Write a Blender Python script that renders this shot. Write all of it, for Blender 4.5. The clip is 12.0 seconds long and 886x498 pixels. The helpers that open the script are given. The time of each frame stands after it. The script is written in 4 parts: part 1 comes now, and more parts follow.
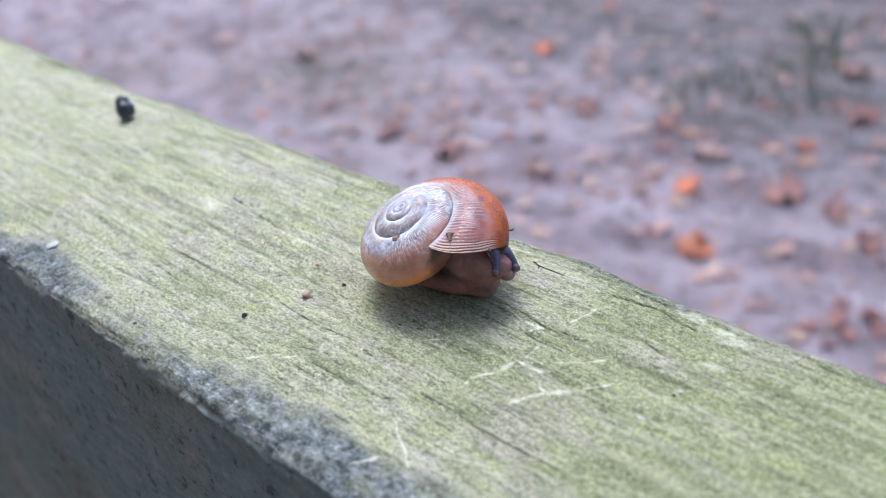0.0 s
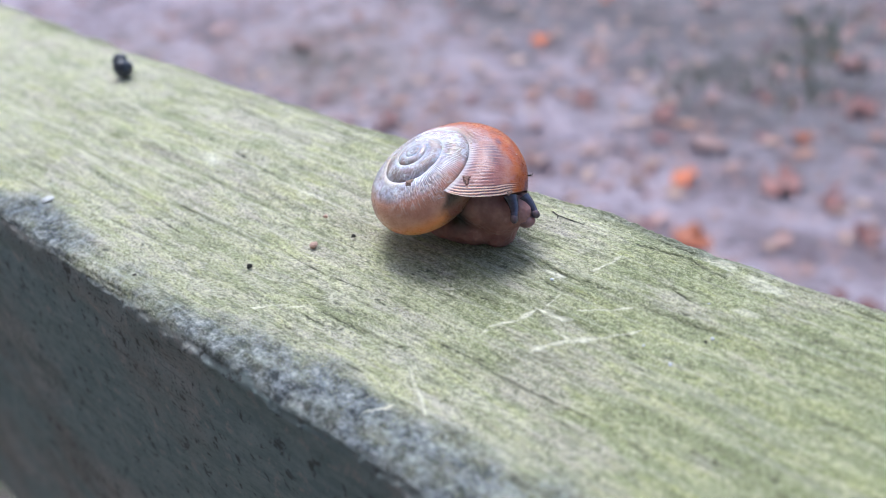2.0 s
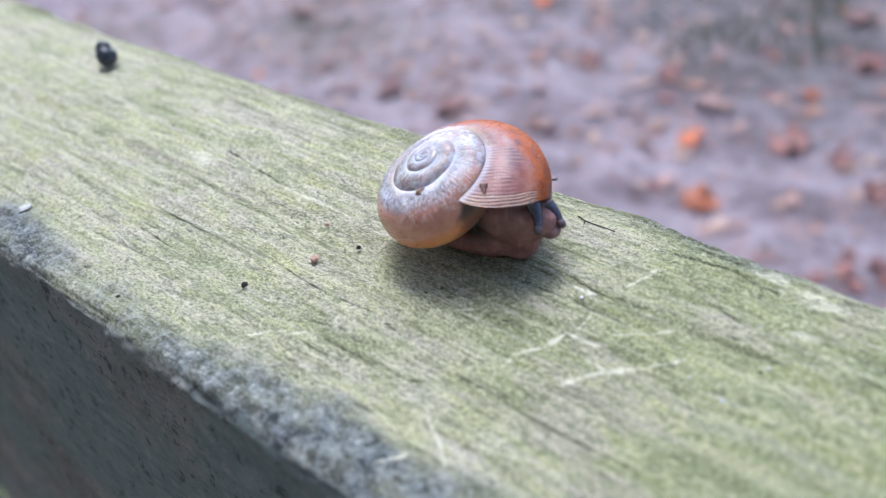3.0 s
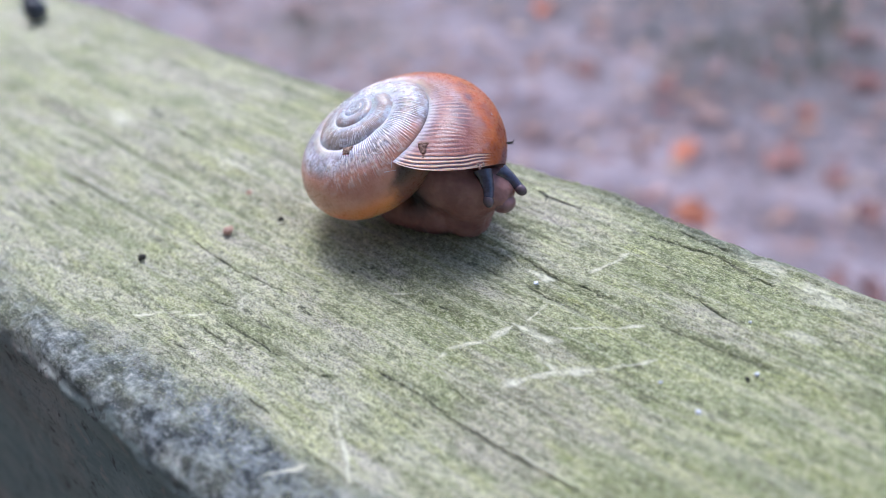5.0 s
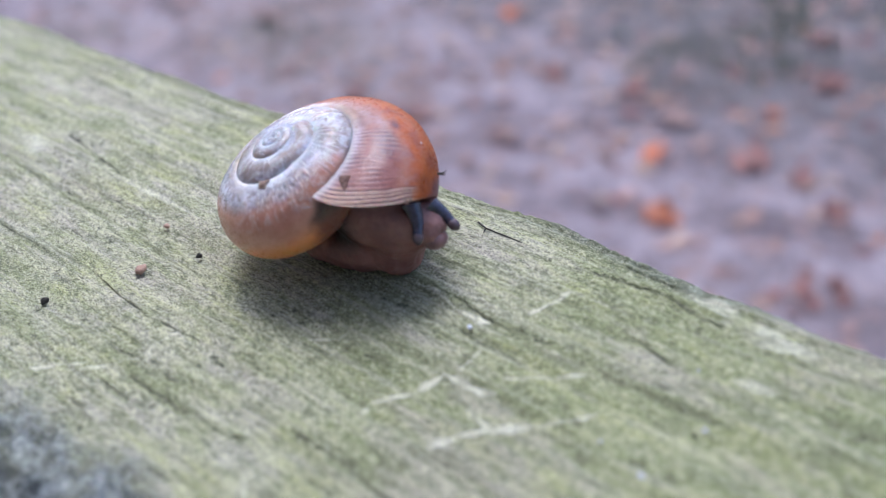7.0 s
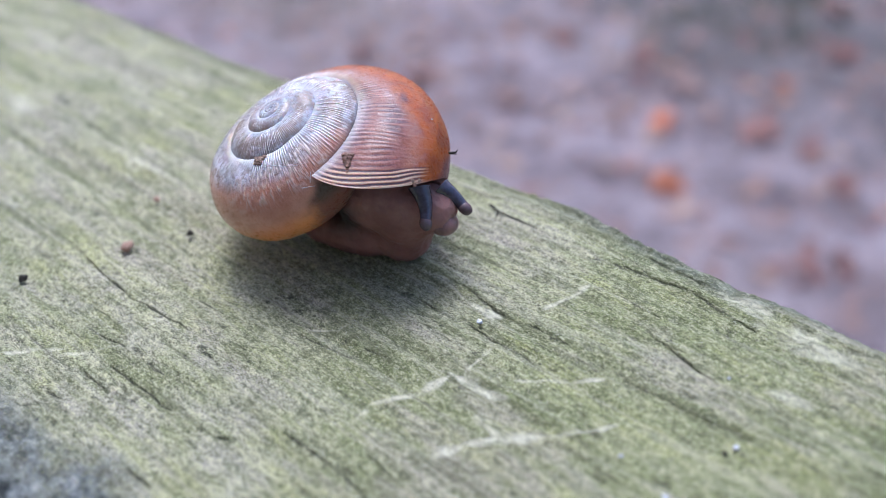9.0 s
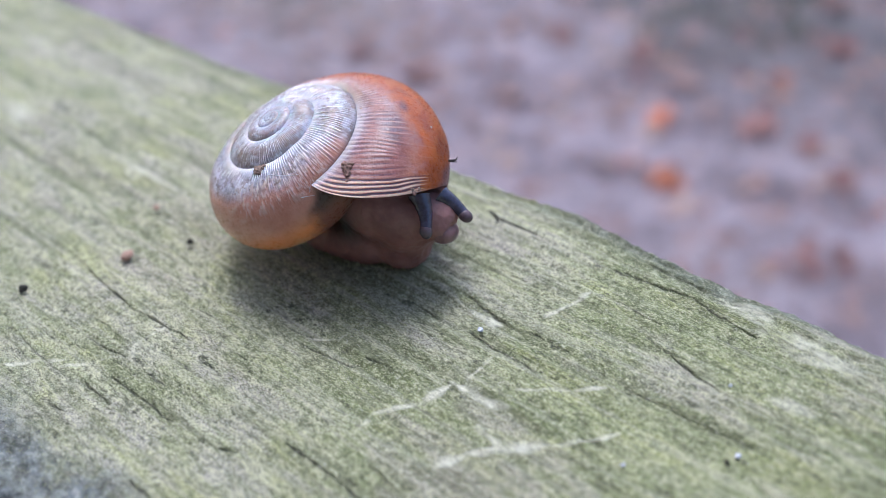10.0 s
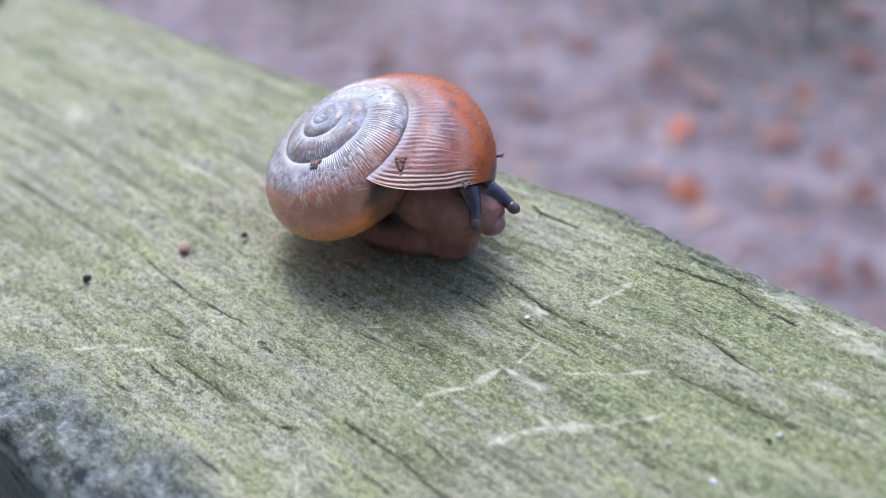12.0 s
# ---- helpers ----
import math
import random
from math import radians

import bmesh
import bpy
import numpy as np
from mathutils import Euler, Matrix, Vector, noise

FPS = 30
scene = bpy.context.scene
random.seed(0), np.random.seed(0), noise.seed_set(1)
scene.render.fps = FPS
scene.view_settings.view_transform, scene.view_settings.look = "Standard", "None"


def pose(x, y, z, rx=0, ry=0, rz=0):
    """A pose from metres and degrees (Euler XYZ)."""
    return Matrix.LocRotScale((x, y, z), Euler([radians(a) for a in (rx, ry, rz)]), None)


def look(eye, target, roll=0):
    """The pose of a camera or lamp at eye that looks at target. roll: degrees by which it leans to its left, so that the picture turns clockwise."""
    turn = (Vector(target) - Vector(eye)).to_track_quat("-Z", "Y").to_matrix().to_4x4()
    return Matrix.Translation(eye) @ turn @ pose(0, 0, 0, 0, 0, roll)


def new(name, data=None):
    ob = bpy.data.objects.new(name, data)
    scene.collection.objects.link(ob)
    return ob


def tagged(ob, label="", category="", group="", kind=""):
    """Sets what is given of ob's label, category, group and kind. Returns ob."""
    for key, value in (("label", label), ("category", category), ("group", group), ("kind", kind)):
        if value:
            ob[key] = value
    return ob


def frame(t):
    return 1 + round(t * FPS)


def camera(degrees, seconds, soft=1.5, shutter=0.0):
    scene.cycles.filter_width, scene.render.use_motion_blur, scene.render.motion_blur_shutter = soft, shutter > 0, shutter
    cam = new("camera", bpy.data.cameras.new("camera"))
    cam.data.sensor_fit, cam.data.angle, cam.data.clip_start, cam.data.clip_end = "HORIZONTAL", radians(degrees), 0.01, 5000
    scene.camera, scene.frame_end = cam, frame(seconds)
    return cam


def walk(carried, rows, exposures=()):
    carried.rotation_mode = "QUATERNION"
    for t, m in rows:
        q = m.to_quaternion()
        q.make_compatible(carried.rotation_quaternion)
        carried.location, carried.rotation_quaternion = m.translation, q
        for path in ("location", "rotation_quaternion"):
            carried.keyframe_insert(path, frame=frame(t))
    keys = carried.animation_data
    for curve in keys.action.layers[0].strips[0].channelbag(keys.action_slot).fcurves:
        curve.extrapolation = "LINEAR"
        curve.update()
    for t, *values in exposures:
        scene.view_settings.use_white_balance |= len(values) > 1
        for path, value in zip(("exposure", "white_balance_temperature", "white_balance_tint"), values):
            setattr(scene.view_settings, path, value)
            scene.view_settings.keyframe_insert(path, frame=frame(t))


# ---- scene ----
# A handrail of weathered, algae-grown timber 38 mm wide, its top 0.95 m over the ground, with a land snail on it.
TOP = 0.95

# ---- camera ----
cam = camera(49.9, 12.0, soft=0.9)
ROWS = [
    (0.0, 0.06149, -0.04729, 1.00558, 57.93, 6.51, 43.68),
    (0.5, 0.06148, -0.04582, 1.0053, 58.07, 6.6, 43.76),
    (1.0, 0.05989, -0.04521, 1.00479, 57.97, 6.25, 43.53),
    (1.5, 0.05858, -0.04616, 1.00251, 57.7, 6.4, 42.94),
    (2.0, 0.05869, -0.04804, 0.99962, 57.54, 6.3, 43.52),
    (2.5, 0.05852, -0.04582, 0.99848, 55.66, 6.76, 42.68),
    (3.0, 0.05102, -0.04129, 0.99832, 55.36, 7.48, 43.16),
    (3.5, 0.04569, -0.03531, 0.99327, 55.53, 5.27, 42.9),
    (3.7, 0.04619, -0.03359, 0.99236, 56.39, 4.23, 43.3),
    (5.3, 0.04686, -0.03153, 0.98832, 55.86, 6.08, 44.01),
    (5.5, 0.04675, -0.0309, 0.98829, 56.07, 6.35, 43.85),
    (6.0, 0.04647, -0.03089, 0.98762, 55.76, 5.87, 43.99),
    (6.5, 0.04625, -0.03059, 0.98778, 55.72, 6.14, 43.61),
    (7.0, 0.04507, -0.02632, 0.98739, 55.84, 5.31, 42.03),
    (7.5, 0.04052, -0.02333, 0.9858, 55.04, 3.85, 42.47),
    (7.7, 0.04084, -0.02383, 0.98458, 54.93, 3.44, 43.3),
    (9.5, 0.0415, -0.02288, 0.98635, 53.42, 4.47, 42.88),
    (10.0, 0.04121, -0.02284, 0.98641, 53.47, 4.54, 42.78),
    (10.5, 0.04111, -0.02304, 0.9863, 53.45, 4.3, 42.79),
    (11.0, 0.0416, -0.02437, 0.98629, 53.51, 4.25, 43.46),
    (11.5, 0.04162, -0.02602, 0.98631, 53.94, 4.43, 43.96),
    (12.0, 0.04174, -0.026, 0.98696, 54.27, 5.06, 43.79),
]
walk(cam, [(t, pose(x, y, z, rx, ry, rz)) for t, x, y, z, rx, ry, rz in ROWS], [(0.0, 1.09, 5620, 13), (3.5, 1.11, 5620, 13), (5.5, 0.98, 5560, 16), (7.5, 0.89, 5560, 16), (12.0, 0.90, 5560, 15)])

# ---- light: a bright overcast sky, brightest beyond the rail ----
SUN_EL, SUN_ROT = radians(64), radians(-48)
world = bpy.data.worlds.new("overcast_sky")
scene.world = world
world.use_nodes = True
wn = world.node_tree.nodes
sky = wn.new("ShaderNodeTexSky")
sky.sky_type, sky.sun_disc = "NISHITA", False
sky.sun_elevation, sky.sun_rotation = SUN_EL, SUN_ROT
sky.air_density, sky.dust_density, sky.ozone_density = 1.0, 3.5, 0.8
wn["Background"].inputs["Strength"].default_value = 0.115
world.node_tree.links.new(sky.outputs["Color"], wn["Background"].inputs["Color"])
sun = new("sun", bpy.data.lights.new("sun", "SUN"))
sun.data.energy, sun.data.angle, sun.data.color = 1.5, radians(26), (1.0, 0.98, 0.95)
sun_from = Vector((math.sin(SUN_ROT) * math.cos(SUN_EL), math.cos(SUN_ROT) * math.cos(SUN_EL), math.sin(SUN_EL)))
sun.matrix_world = look(sun_from * 10, (0, 0, 0))


# ---- small tools ----
def vnoise(x, y, seed=0):
    """Smooth value noise in -1..1 over numpy arrays."""
    xi, yi = np.floor(x).astype(np.int64), np.floor(y).astype(np.int64)
    fx, fy = x - xi, y - yi
    fx, fy = fx * fx * (3 - 2 * fx), fy * fy * (3 - 2 * fy)

    def h(a, b):
        v = (a * 374761393 + b * 668265263 + seed * 982451653) & 0xFFFFFFFF
        v = ((v ^ (v >> 13)) * 1274126177) & 0xFFFFFFFF
        return ((v ^ (v >> 16)) & 0xFFFF) / 32767.5 - 1
    return (h(xi, yi) * (1 - fx) + h(xi + 1, yi) * fx) * (1 - fy) + (h(xi, yi + 1) * (1 - fx) + h(xi + 1, yi + 1) * fx) * fy


def fbm(x, y, seed=0, octaves=4):
    return sum(vnoise(x * 2 ** k, y * 2 ** k, seed + k) * 0.5 ** k for k in range(octaves)) / 1.6


def smooth(a, b, v):
    k = np.clip((v - a) / (b - a), 0, 1)
    return k * k * (3 - 2 * k)


def near_line(x, y, pts, wander=0.0, seed=0):
    """Distance from (x, y) to a polyline, and how far along it (0..1)."""
    best, along = np.full(np.shape(x), 1e9), np.zeros(np.shape(x))
    n = len(pts) - 1
    xw = x + wander * vnoise(x * 900, y * 900, seed)
    yw = y + wander * vnoise(x * 900 + 7, y * 900, seed + 3)
    for i in range(n):
        (ax, ay), (bx, by) = pts[i], pts[i + 1]
        dx, dy = bx - ax, by - ay
        k = np.clip(((xw - ax) * dx + (yw - ay) * dy) / (dx * dx + dy * dy), 0, 1)
        d = np.hypot(xw - ax - k * dx, yw - ay - k * dy)
        m = d < best
        best, along = np.where(m, d, best), np.where(m, (i + k) / n, along)
    return best, along


def grid_mesh(name, P, wrap=False, material=None, flip=False):
    """A mesh from an (n, m, 3) grid of places."""
    n, m = P.shape[:2]
    idx = np.arange(n * m).reshape(n, m)
    a, b = idx[:-1], idx[1:]
    if wrap:
        a2, b2 = np.roll(a, -1, 1), np.roll(b, -1, 1)
    else:
        a2, b2, a, b = a[:, 1:], b[:, 1:], a[:, :-1], b[:, :-1]
    q = np.stack([a, a2, b2, b] if flip else [a, b, b2, a2], -1).reshape(-1, 4)
    me = bpy.data.meshes.new(name)
    me.vertices.add(n * m)
    me.vertices.foreach_set("co", P.astype(np.float32).ravel())
    me.loops.add(q.size)
    me.loops.foreach_set("vertex_index", q.astype(np.int32).ravel())
    me.polygons.add(len(q))
    me.polygons.foreach_set("loop_start", np.arange(0, q.size, 4, dtype=np.int32))
    me.update(calc_edges=True)
    me.validate()
    me.polygons.foreach_set("use_smooth", np.ones(len(me.polygons), dtype=bool))
    if material:
        me.materials.append(material)
    return me


def stain(me, name, rgb):
    """A colour attribute of pigments, one value per vertex (three masks)."""
    at = me.color_attributes.new(name, "FLOAT_COLOR", "POINT")
    at.data.foreach_set("color", np.concatenate([rgb, np.ones((len(rgb), 1))], 1).astype(np.float32).ravel())


def part(name, bm, material, parent, label="", smooth_faces=True):
    """Links a bmesh, or a mesh, as one object under a thing or a part."""
    if isinstance(bm, bpy.types.Mesh):
        me = bm
    else:
        me = bpy.data.meshes.new(name)
        bm.to_mesh(me)
        bm.free()
        me.polygons.foreach_set("use_smooth", np.full(len(me.polygons), smooth_faces))
    if material and not me.materials:
        me.materials.append(material)
    ob = new(name, me)
    ob.parent = parent
    return tagged(ob, label)


def thing(name, label, category, m=None, group="", kind=""):
    ob = new(name)
    ob.empty_display_size = 0.01
    if m:
        ob.matrix_world = m
    return tagged(ob, label, category, group, kind)


# ---- materials ----
class Mat:
    """A node material, written down in short calls."""

    def __init__(self, name):
        self.m = bpy.data.materials.new(name)
        self.m.use_nodes = True
        self.nt = self.m.node_tree
        self.bsdf = self.nt.nodes["Principled BSDF"]

    def node(self, kind, settings=None, **ins):
        nd = self.nt.nodes.new(kind)
        for k, v in (settings or {}).items():
            setattr(nd, k, v)
        for k, v in ins.items():
            self.put(nd.inputs[k.replace("_", " ")], v)
        return nd

    def put(self, socket, v):
        if isinstance(v, bpy.types.NodeSocket):
            self.nt.links.new(v, socket)
        elif isinstance(v, tuple) and len(v) == 3 and socket.type == "RGBA":
            socket.default_value = (*v, 1)
        else:
            socket.default_value = v

    def set(self, **ins):
        for k, v in ins.items():
            self.put(self.bsdf.inputs[k.replace("_", " ")], v)
        return self

    def coords(self, scale=(1, 1, 1), rot=(0, 0, 0)):
        tc = self.node("ShaderNodeTexCoord")
        return self.node("ShaderNodeMapping", Vector=tc.outputs["Object"], Scale=scale, Rotation=rot).outputs["Vector"]

    def noise(self, vec, scale, detail=4.0, rough=0.55, distort=0.0):
        return self.node("ShaderNodeTexNoise", Vector=vec, Scale=scale, Detail=detail, Roughness=rough, Distortion=distort).outputs["Fac"]

    def ramp(self, fac, lo, hi, a=0.0, b=1.0):
        return self.node("ShaderNodeMapRange", {"interpolation_type": "SMOOTHSTEP"}, Value=fac, From_Min=lo, From_Max=hi, To_Min=a, To_Max=b).outputs["Result"]

    def mix(self, fac, a, b, blend="MIX"):
        nd = self.nt.nodes.new("ShaderNodeMix")
        nd.data_type, nd.blend_type = "RGBA", blend
        for s, v in ((nd.inputs[0], fac), (nd.inputs[6], a), (nd.inputs[7], b)):
            self.put(s, v)
        return nd.outputs[2]

    def math(self, op, a, b=0.0):
        nd = self.nt.nodes.new("ShaderNodeMath")
        nd.operation = op
        self.put(nd.inputs[0], a)
        self.put(nd.inputs[1], b)
        return nd.outputs[0]

    def bump(self, height, distance, strength=1.0, under=None):
        nd = self.node("ShaderNodeBump", Height=height, Distance=distance, Strength=strength)
        if under:
            self.nt.links.new(under, nd.inputs["Normal"])
        return nd.outputs["Normal"]

    def attr(self, name):
        nd = self.node("ShaderNodeAttribute", {"attribute_name": name})
        return self.node("ShaderNodeSeparateColor", Color=nd.outputs["Color"]).outputs


def wood_material():
    """Grey timber under a skin of algae. Masks: pale scrapes, dark checks, bare lichen edge; green growth, fibre tufts
    with the snail's painted shadow, flank.
    """
    w = Mat("algae_grown_timber")
    scrape, check, lichen = w.attr("stains")[:3]
    green, tuft_shade, flank = w.attr("growth")[:3]
    iso = w.coords()
    streak = w.noise(w.coords((1, 7, 7)), 190, 5, 0.65, 0.4)
    mid = w.noise(w.coords((1, 3.2, 3.2)), 230, 6, 0.72)
    fine = w.noise(w.coords((1, 1.7, 1.7)), 2100, 6, 0.8)
    fuzz = w.noise(w.coords((1, 1.5, 1.5)), 6500, 4, 0.75)
    bare = w.noise(w.coords((1, 2.6, 2.6)), 75, 5, 0.62)
    base = w.mix(w.ramp(streak, 0.35, 0.65), (0.70, 0.67, 0.56), (0.76, 0.76, 0.50))
    base = w.mix(w.ramp(mid, 0.44, 0.60, 0.0, 0.75), base, (0.43, 0.48, 0.21))
    base = w.mix(w.math("MULTIPLY", green, 0.8), base, w.mix(w.ramp(mid, 0.38, 0.62), (0.42, 0.48, 0.17), (0.22, 0.28, 0.085)))
    base = w.mix(w.ramp(bare, 0.52, 0.64, 0.0, 0.65), base, w.mix(w.ramp(mid, 0.4, 0.6), (0.69, 0.62, 0.56), (0.50, 0.44, 0.38)))
    base = w.mix(w.ramp(bare, 0.47, 0.34, 0.0, 0.6), base, (0.27, 0.32, 0.12))
    moss = w.noise(w.coords((1, 3.5, 3.5)), 130, 5, 0.65)
    base = w.mix(w.math("MULTIPLY", w.ramp(moss, 0.50, 0.66, 0.0, 0.65), w.ramp(fine, 0.38, 0.54)), base, (0.64, 0.68, 0.24))
    base = w.mix(w.math("MULTIPLY", tuft_shade, 0.8), base, (0.16, 0.185, 0.085))
    base = w.mix(w.ramp(fine, 0.49, 0.41, 0.0, 0.8), base, (0.13, 0.14, 0.065))
    base = w.mix(w.ramp(fine, 0.52, 0.59, 0.0, 0.62), base, (0.83, 0.83, 0.54))
    base = w.mix(w.ramp(fuzz, 0.48, 0.40, 0.0, 0.65), base, (0.12, 0.13, 0.06))
    base = w.mix(w.ramp(fuzz, 0.53, 0.61, 0.0, 0.62), base, (0.84, 0.84, 0.58))
    soot = w.noise(w.coords((1, 1.4, 1.4)), 1100, 5, 0.75)
    base = w.mix(w.math("MULTIPLY", w.ramp(moss, 0.52, 0.38, 0.2, 0.95), w.ramp(soot, 0.56, 0.63)), base, (0.08, 0.085, 0.05))
    vein = w.noise(w.coords((1, 20, 20)), 75, 6, 0.7, 0.3)
    line = w.noise(w.coords((1, 34, 34)), 45, 4, 0.6, 0.25)
    base = w.mix(w.ramp(line, 0.54, 0.62, 0.0, 0.3), base, (0.24, 0.26, 0.13))
    base = w.mix(w.ramp(line, 0.46, 0.38, 0.0, 0.22), base, (0.80, 0.78, 0.62))
    base = w.mix(w.ramp(vein, 0.585, 0.62, 0.0, 0.5), base, (0.15, 0.16, 0.08))
    base = w.mix(w.ramp(vein, 0.43, 0.34, 0.0, 0.4), base, (0.74, 0.71, 0.56))
    grain = w.noise(iso, 1500, 6, 0.8)
    clump = w.noise(iso, 750, 5, 0.75)
    grey = w.mix(w.ramp(clump, 0.42, 0.58), (0.040, 0.052, 0.055), (0.23, 0.265, 0.27))
    grey = w.mix(w.ramp(clump, 0.58, 0.66, 0.0, 0.9), grey, (0.60, 0.62, 0.60))
    grey = w.mix(w.ramp(fine, 0.50, 0.66, 0.0, 0.55), grey, (0.60, 0.63, 0.62))
    base = w.mix(lichen, base, grey)
    base = w.mix(w.math("MULTIPLY", scrape, w.ramp(fine, 0.38, 0.54, 0.5, 1.0)), base, (0.90, 0.89, 0.70))
    base = w.mix(w.math("MULTIPLY", check, 0.92), base, (0.04, 0.04, 0.032))
    # the flank's own colours: grey-green, mottled with brown, dark and pale specks
    flank_tone = w.mix(w.ramp(w.noise(w.coords((1, 2.5, 2.5)), 60, 5, 0.65), 0.35, 0.65), (0.38, 0.43, 0.39), (0.58, 0.58, 0.52))
    flank_tone = w.mix(w.ramp(w.noise(w.coords((1, 1.6, 1.6)), 48, 5, 0.7), 0.48, 0.62, 0.0, 0.45), flank_tone, (0.33, 0.26, 0.20))
    flank_tone = w.mix(w.ramp(grain, 0.52, 0.66, 0.0, 0.6), flank_tone, (0.28, 0.22, 0.16))
    flank_tone = w.mix(w.ramp(grain, 0.46, 0.38, 0.0, 0.8), flank_tone, (0.06, 0.065, 0.055))
    flank_tone = w.mix(w.ramp(fine, 0.54, 0.64, 0.0, 0.5), flank_tone, (0.60, 0.58, 0.52))
    flank_tone = w.mix(w.ramp(vein, 0.57, 0.62, 0.0, 0.3), flank_tone, (0.07, 0.065, 0.055))
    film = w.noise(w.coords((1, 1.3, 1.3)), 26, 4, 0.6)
    flank_tone = w.mix(w.ramp(film, 0.44, 0.58, 0.0, 0.8), flank_tone, w.mix(w.ramp(mid, 0.4, 0.6), (0.28, 0.38, 0.36), (0.42, 0.52, 0.48)))
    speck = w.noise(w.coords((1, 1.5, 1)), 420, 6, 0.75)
    flank_tone = w.mix(w.ramp(speck, 0.55, 0.63, 0.0, 0.75), flank_tone, (0.09, 0.08, 0.07))
    flank_tone = w.mix(w.ramp(speck, 0.44, 0.37, 0.0, 0.6), flank_tone, (0.66, 0.60, 0.52))
    base = w.mix(flank, base, flank_tone)
    n = w.bump(w.noise(w.coords((1, 1.6, 1.6)), 800, 5, 0.7), 0.0007, 0.8)
    n = w.bump(fine, 0.00035, 1.0, n)
    n = w.bump(fuzz, 0.00012, 1.0, n)
    n = w.bump(w.math("MULTIPLY", streak, w.ramp(flank, 0.0, 1.0, 1.0, 0.2)), 0.0005, 0.4, n)
    return w.set(Base_Color=base, Roughness=0.85, Normal=n).m


def soil_material():
    s = Mat("trodden_soil")
    big = s.noise(s.coords(), 1.1, 3, 0.6)
    mid = s.noise(s.coords((1, 1.3, 1)), 4.5, 6, 0.7)
    fine = s.noise(s.coords(), 60, 6, 0.7)
    c = s.mix(s.ramp(mid, 0.38, 0.60), (0.19, 0.155, 0.172), (0.37, 0.318, 0.352))
    c = s.mix(s.ramp(big, 0.45, 0.7, 0.0, 0.5), c, (0.20, 0.17, 0.13))
    c = s.mix(s.ramp(fine, 0.52, 0.68, 0.0, 0.7), c, (0.10, 0.085, 0.075))
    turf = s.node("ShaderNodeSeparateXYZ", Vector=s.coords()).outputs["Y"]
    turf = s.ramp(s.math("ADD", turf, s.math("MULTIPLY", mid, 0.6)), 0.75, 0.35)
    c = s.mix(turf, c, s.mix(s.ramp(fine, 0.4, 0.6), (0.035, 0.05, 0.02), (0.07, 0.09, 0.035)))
    at = s.node("ShaderNodeSeparateXYZ", Vector=s.coords()).outputs
    damp = s.math("ADD", s.math("MULTIPLY", at["X"], 0.2), s.math("MULTIPLY", at["Y"], 0.75))
    damp = s.ramp(s.math("ADD", damp, s.math("MULTIPLY", s.noise(s.coords(), 3.0, 4, 0.6), 0.7)), 1.25, 1.66, 0.0, 0.74)
    c = s.mix(damp, c, s.mix(s.ramp(mid, 0.4, 0.6), (0.06, 0.062, 0.056), (0.125, 0.118, 0.12)))
    fleck = s.noise(s.coords(), 17, 5, 0.65)
    c = s.mix(s.ramp(fleck, 0.55, 0.64, 0.0, 0.7), c, (0.36, 0.23, 0.205))
    c = s.mix(s.ramp(fleck, 0.45, 0.37, 0.0, 0.75), c, (0.10, 0.068, 0.07))
    return s.set(Base_Color=c, Roughness=0.95, Normal=s.bump(s.noise(s.coords(), 25, 8, 0.7), 0.02)).m


def leaf_material(name, a, b):
    l = Mat(name)
    rnd = l.node("ShaderNodeObjectInfo").outputs["Random"]
    isl = l.node("ShaderNodeNewGeometry").outputs["Random Per Island"]
    n = l.noise(l.coords(), 40, 4, 0.6)
    c = l.mix(n, a, b)
    k = l.math("ADD", rnd, isl)
    hsv = l.node("ShaderNodeHueSaturation", Color=c, Value=l.ramp(k, 0.0, 2.0, 0.6, 1.4), Hue=l.ramp(isl, 0.0, 1.0, 0.48, 0.52))
    return l.set(Base_Color=hsv.outputs["Color"], Roughness=0.6).m


def plain(name, colour, rough=0.6, spread=0.25, scale=400, bump=0.0, **more):
    p = Mat(name)
    n = p.noise(p.coords(), scale, 4, 0.6)
    lo = tuple(c * (1 - spread) for c in colour)
    hi = tuple(min(1, c * (1 + spread)) for c in colour)
    p.set(Base_Color=p.mix(p.ramp(n, 0.3, 0.7), lo, hi), Roughness=rough, **more)
    if bump:
        p.set(Normal=p.bump(n, bump))
    return p.m


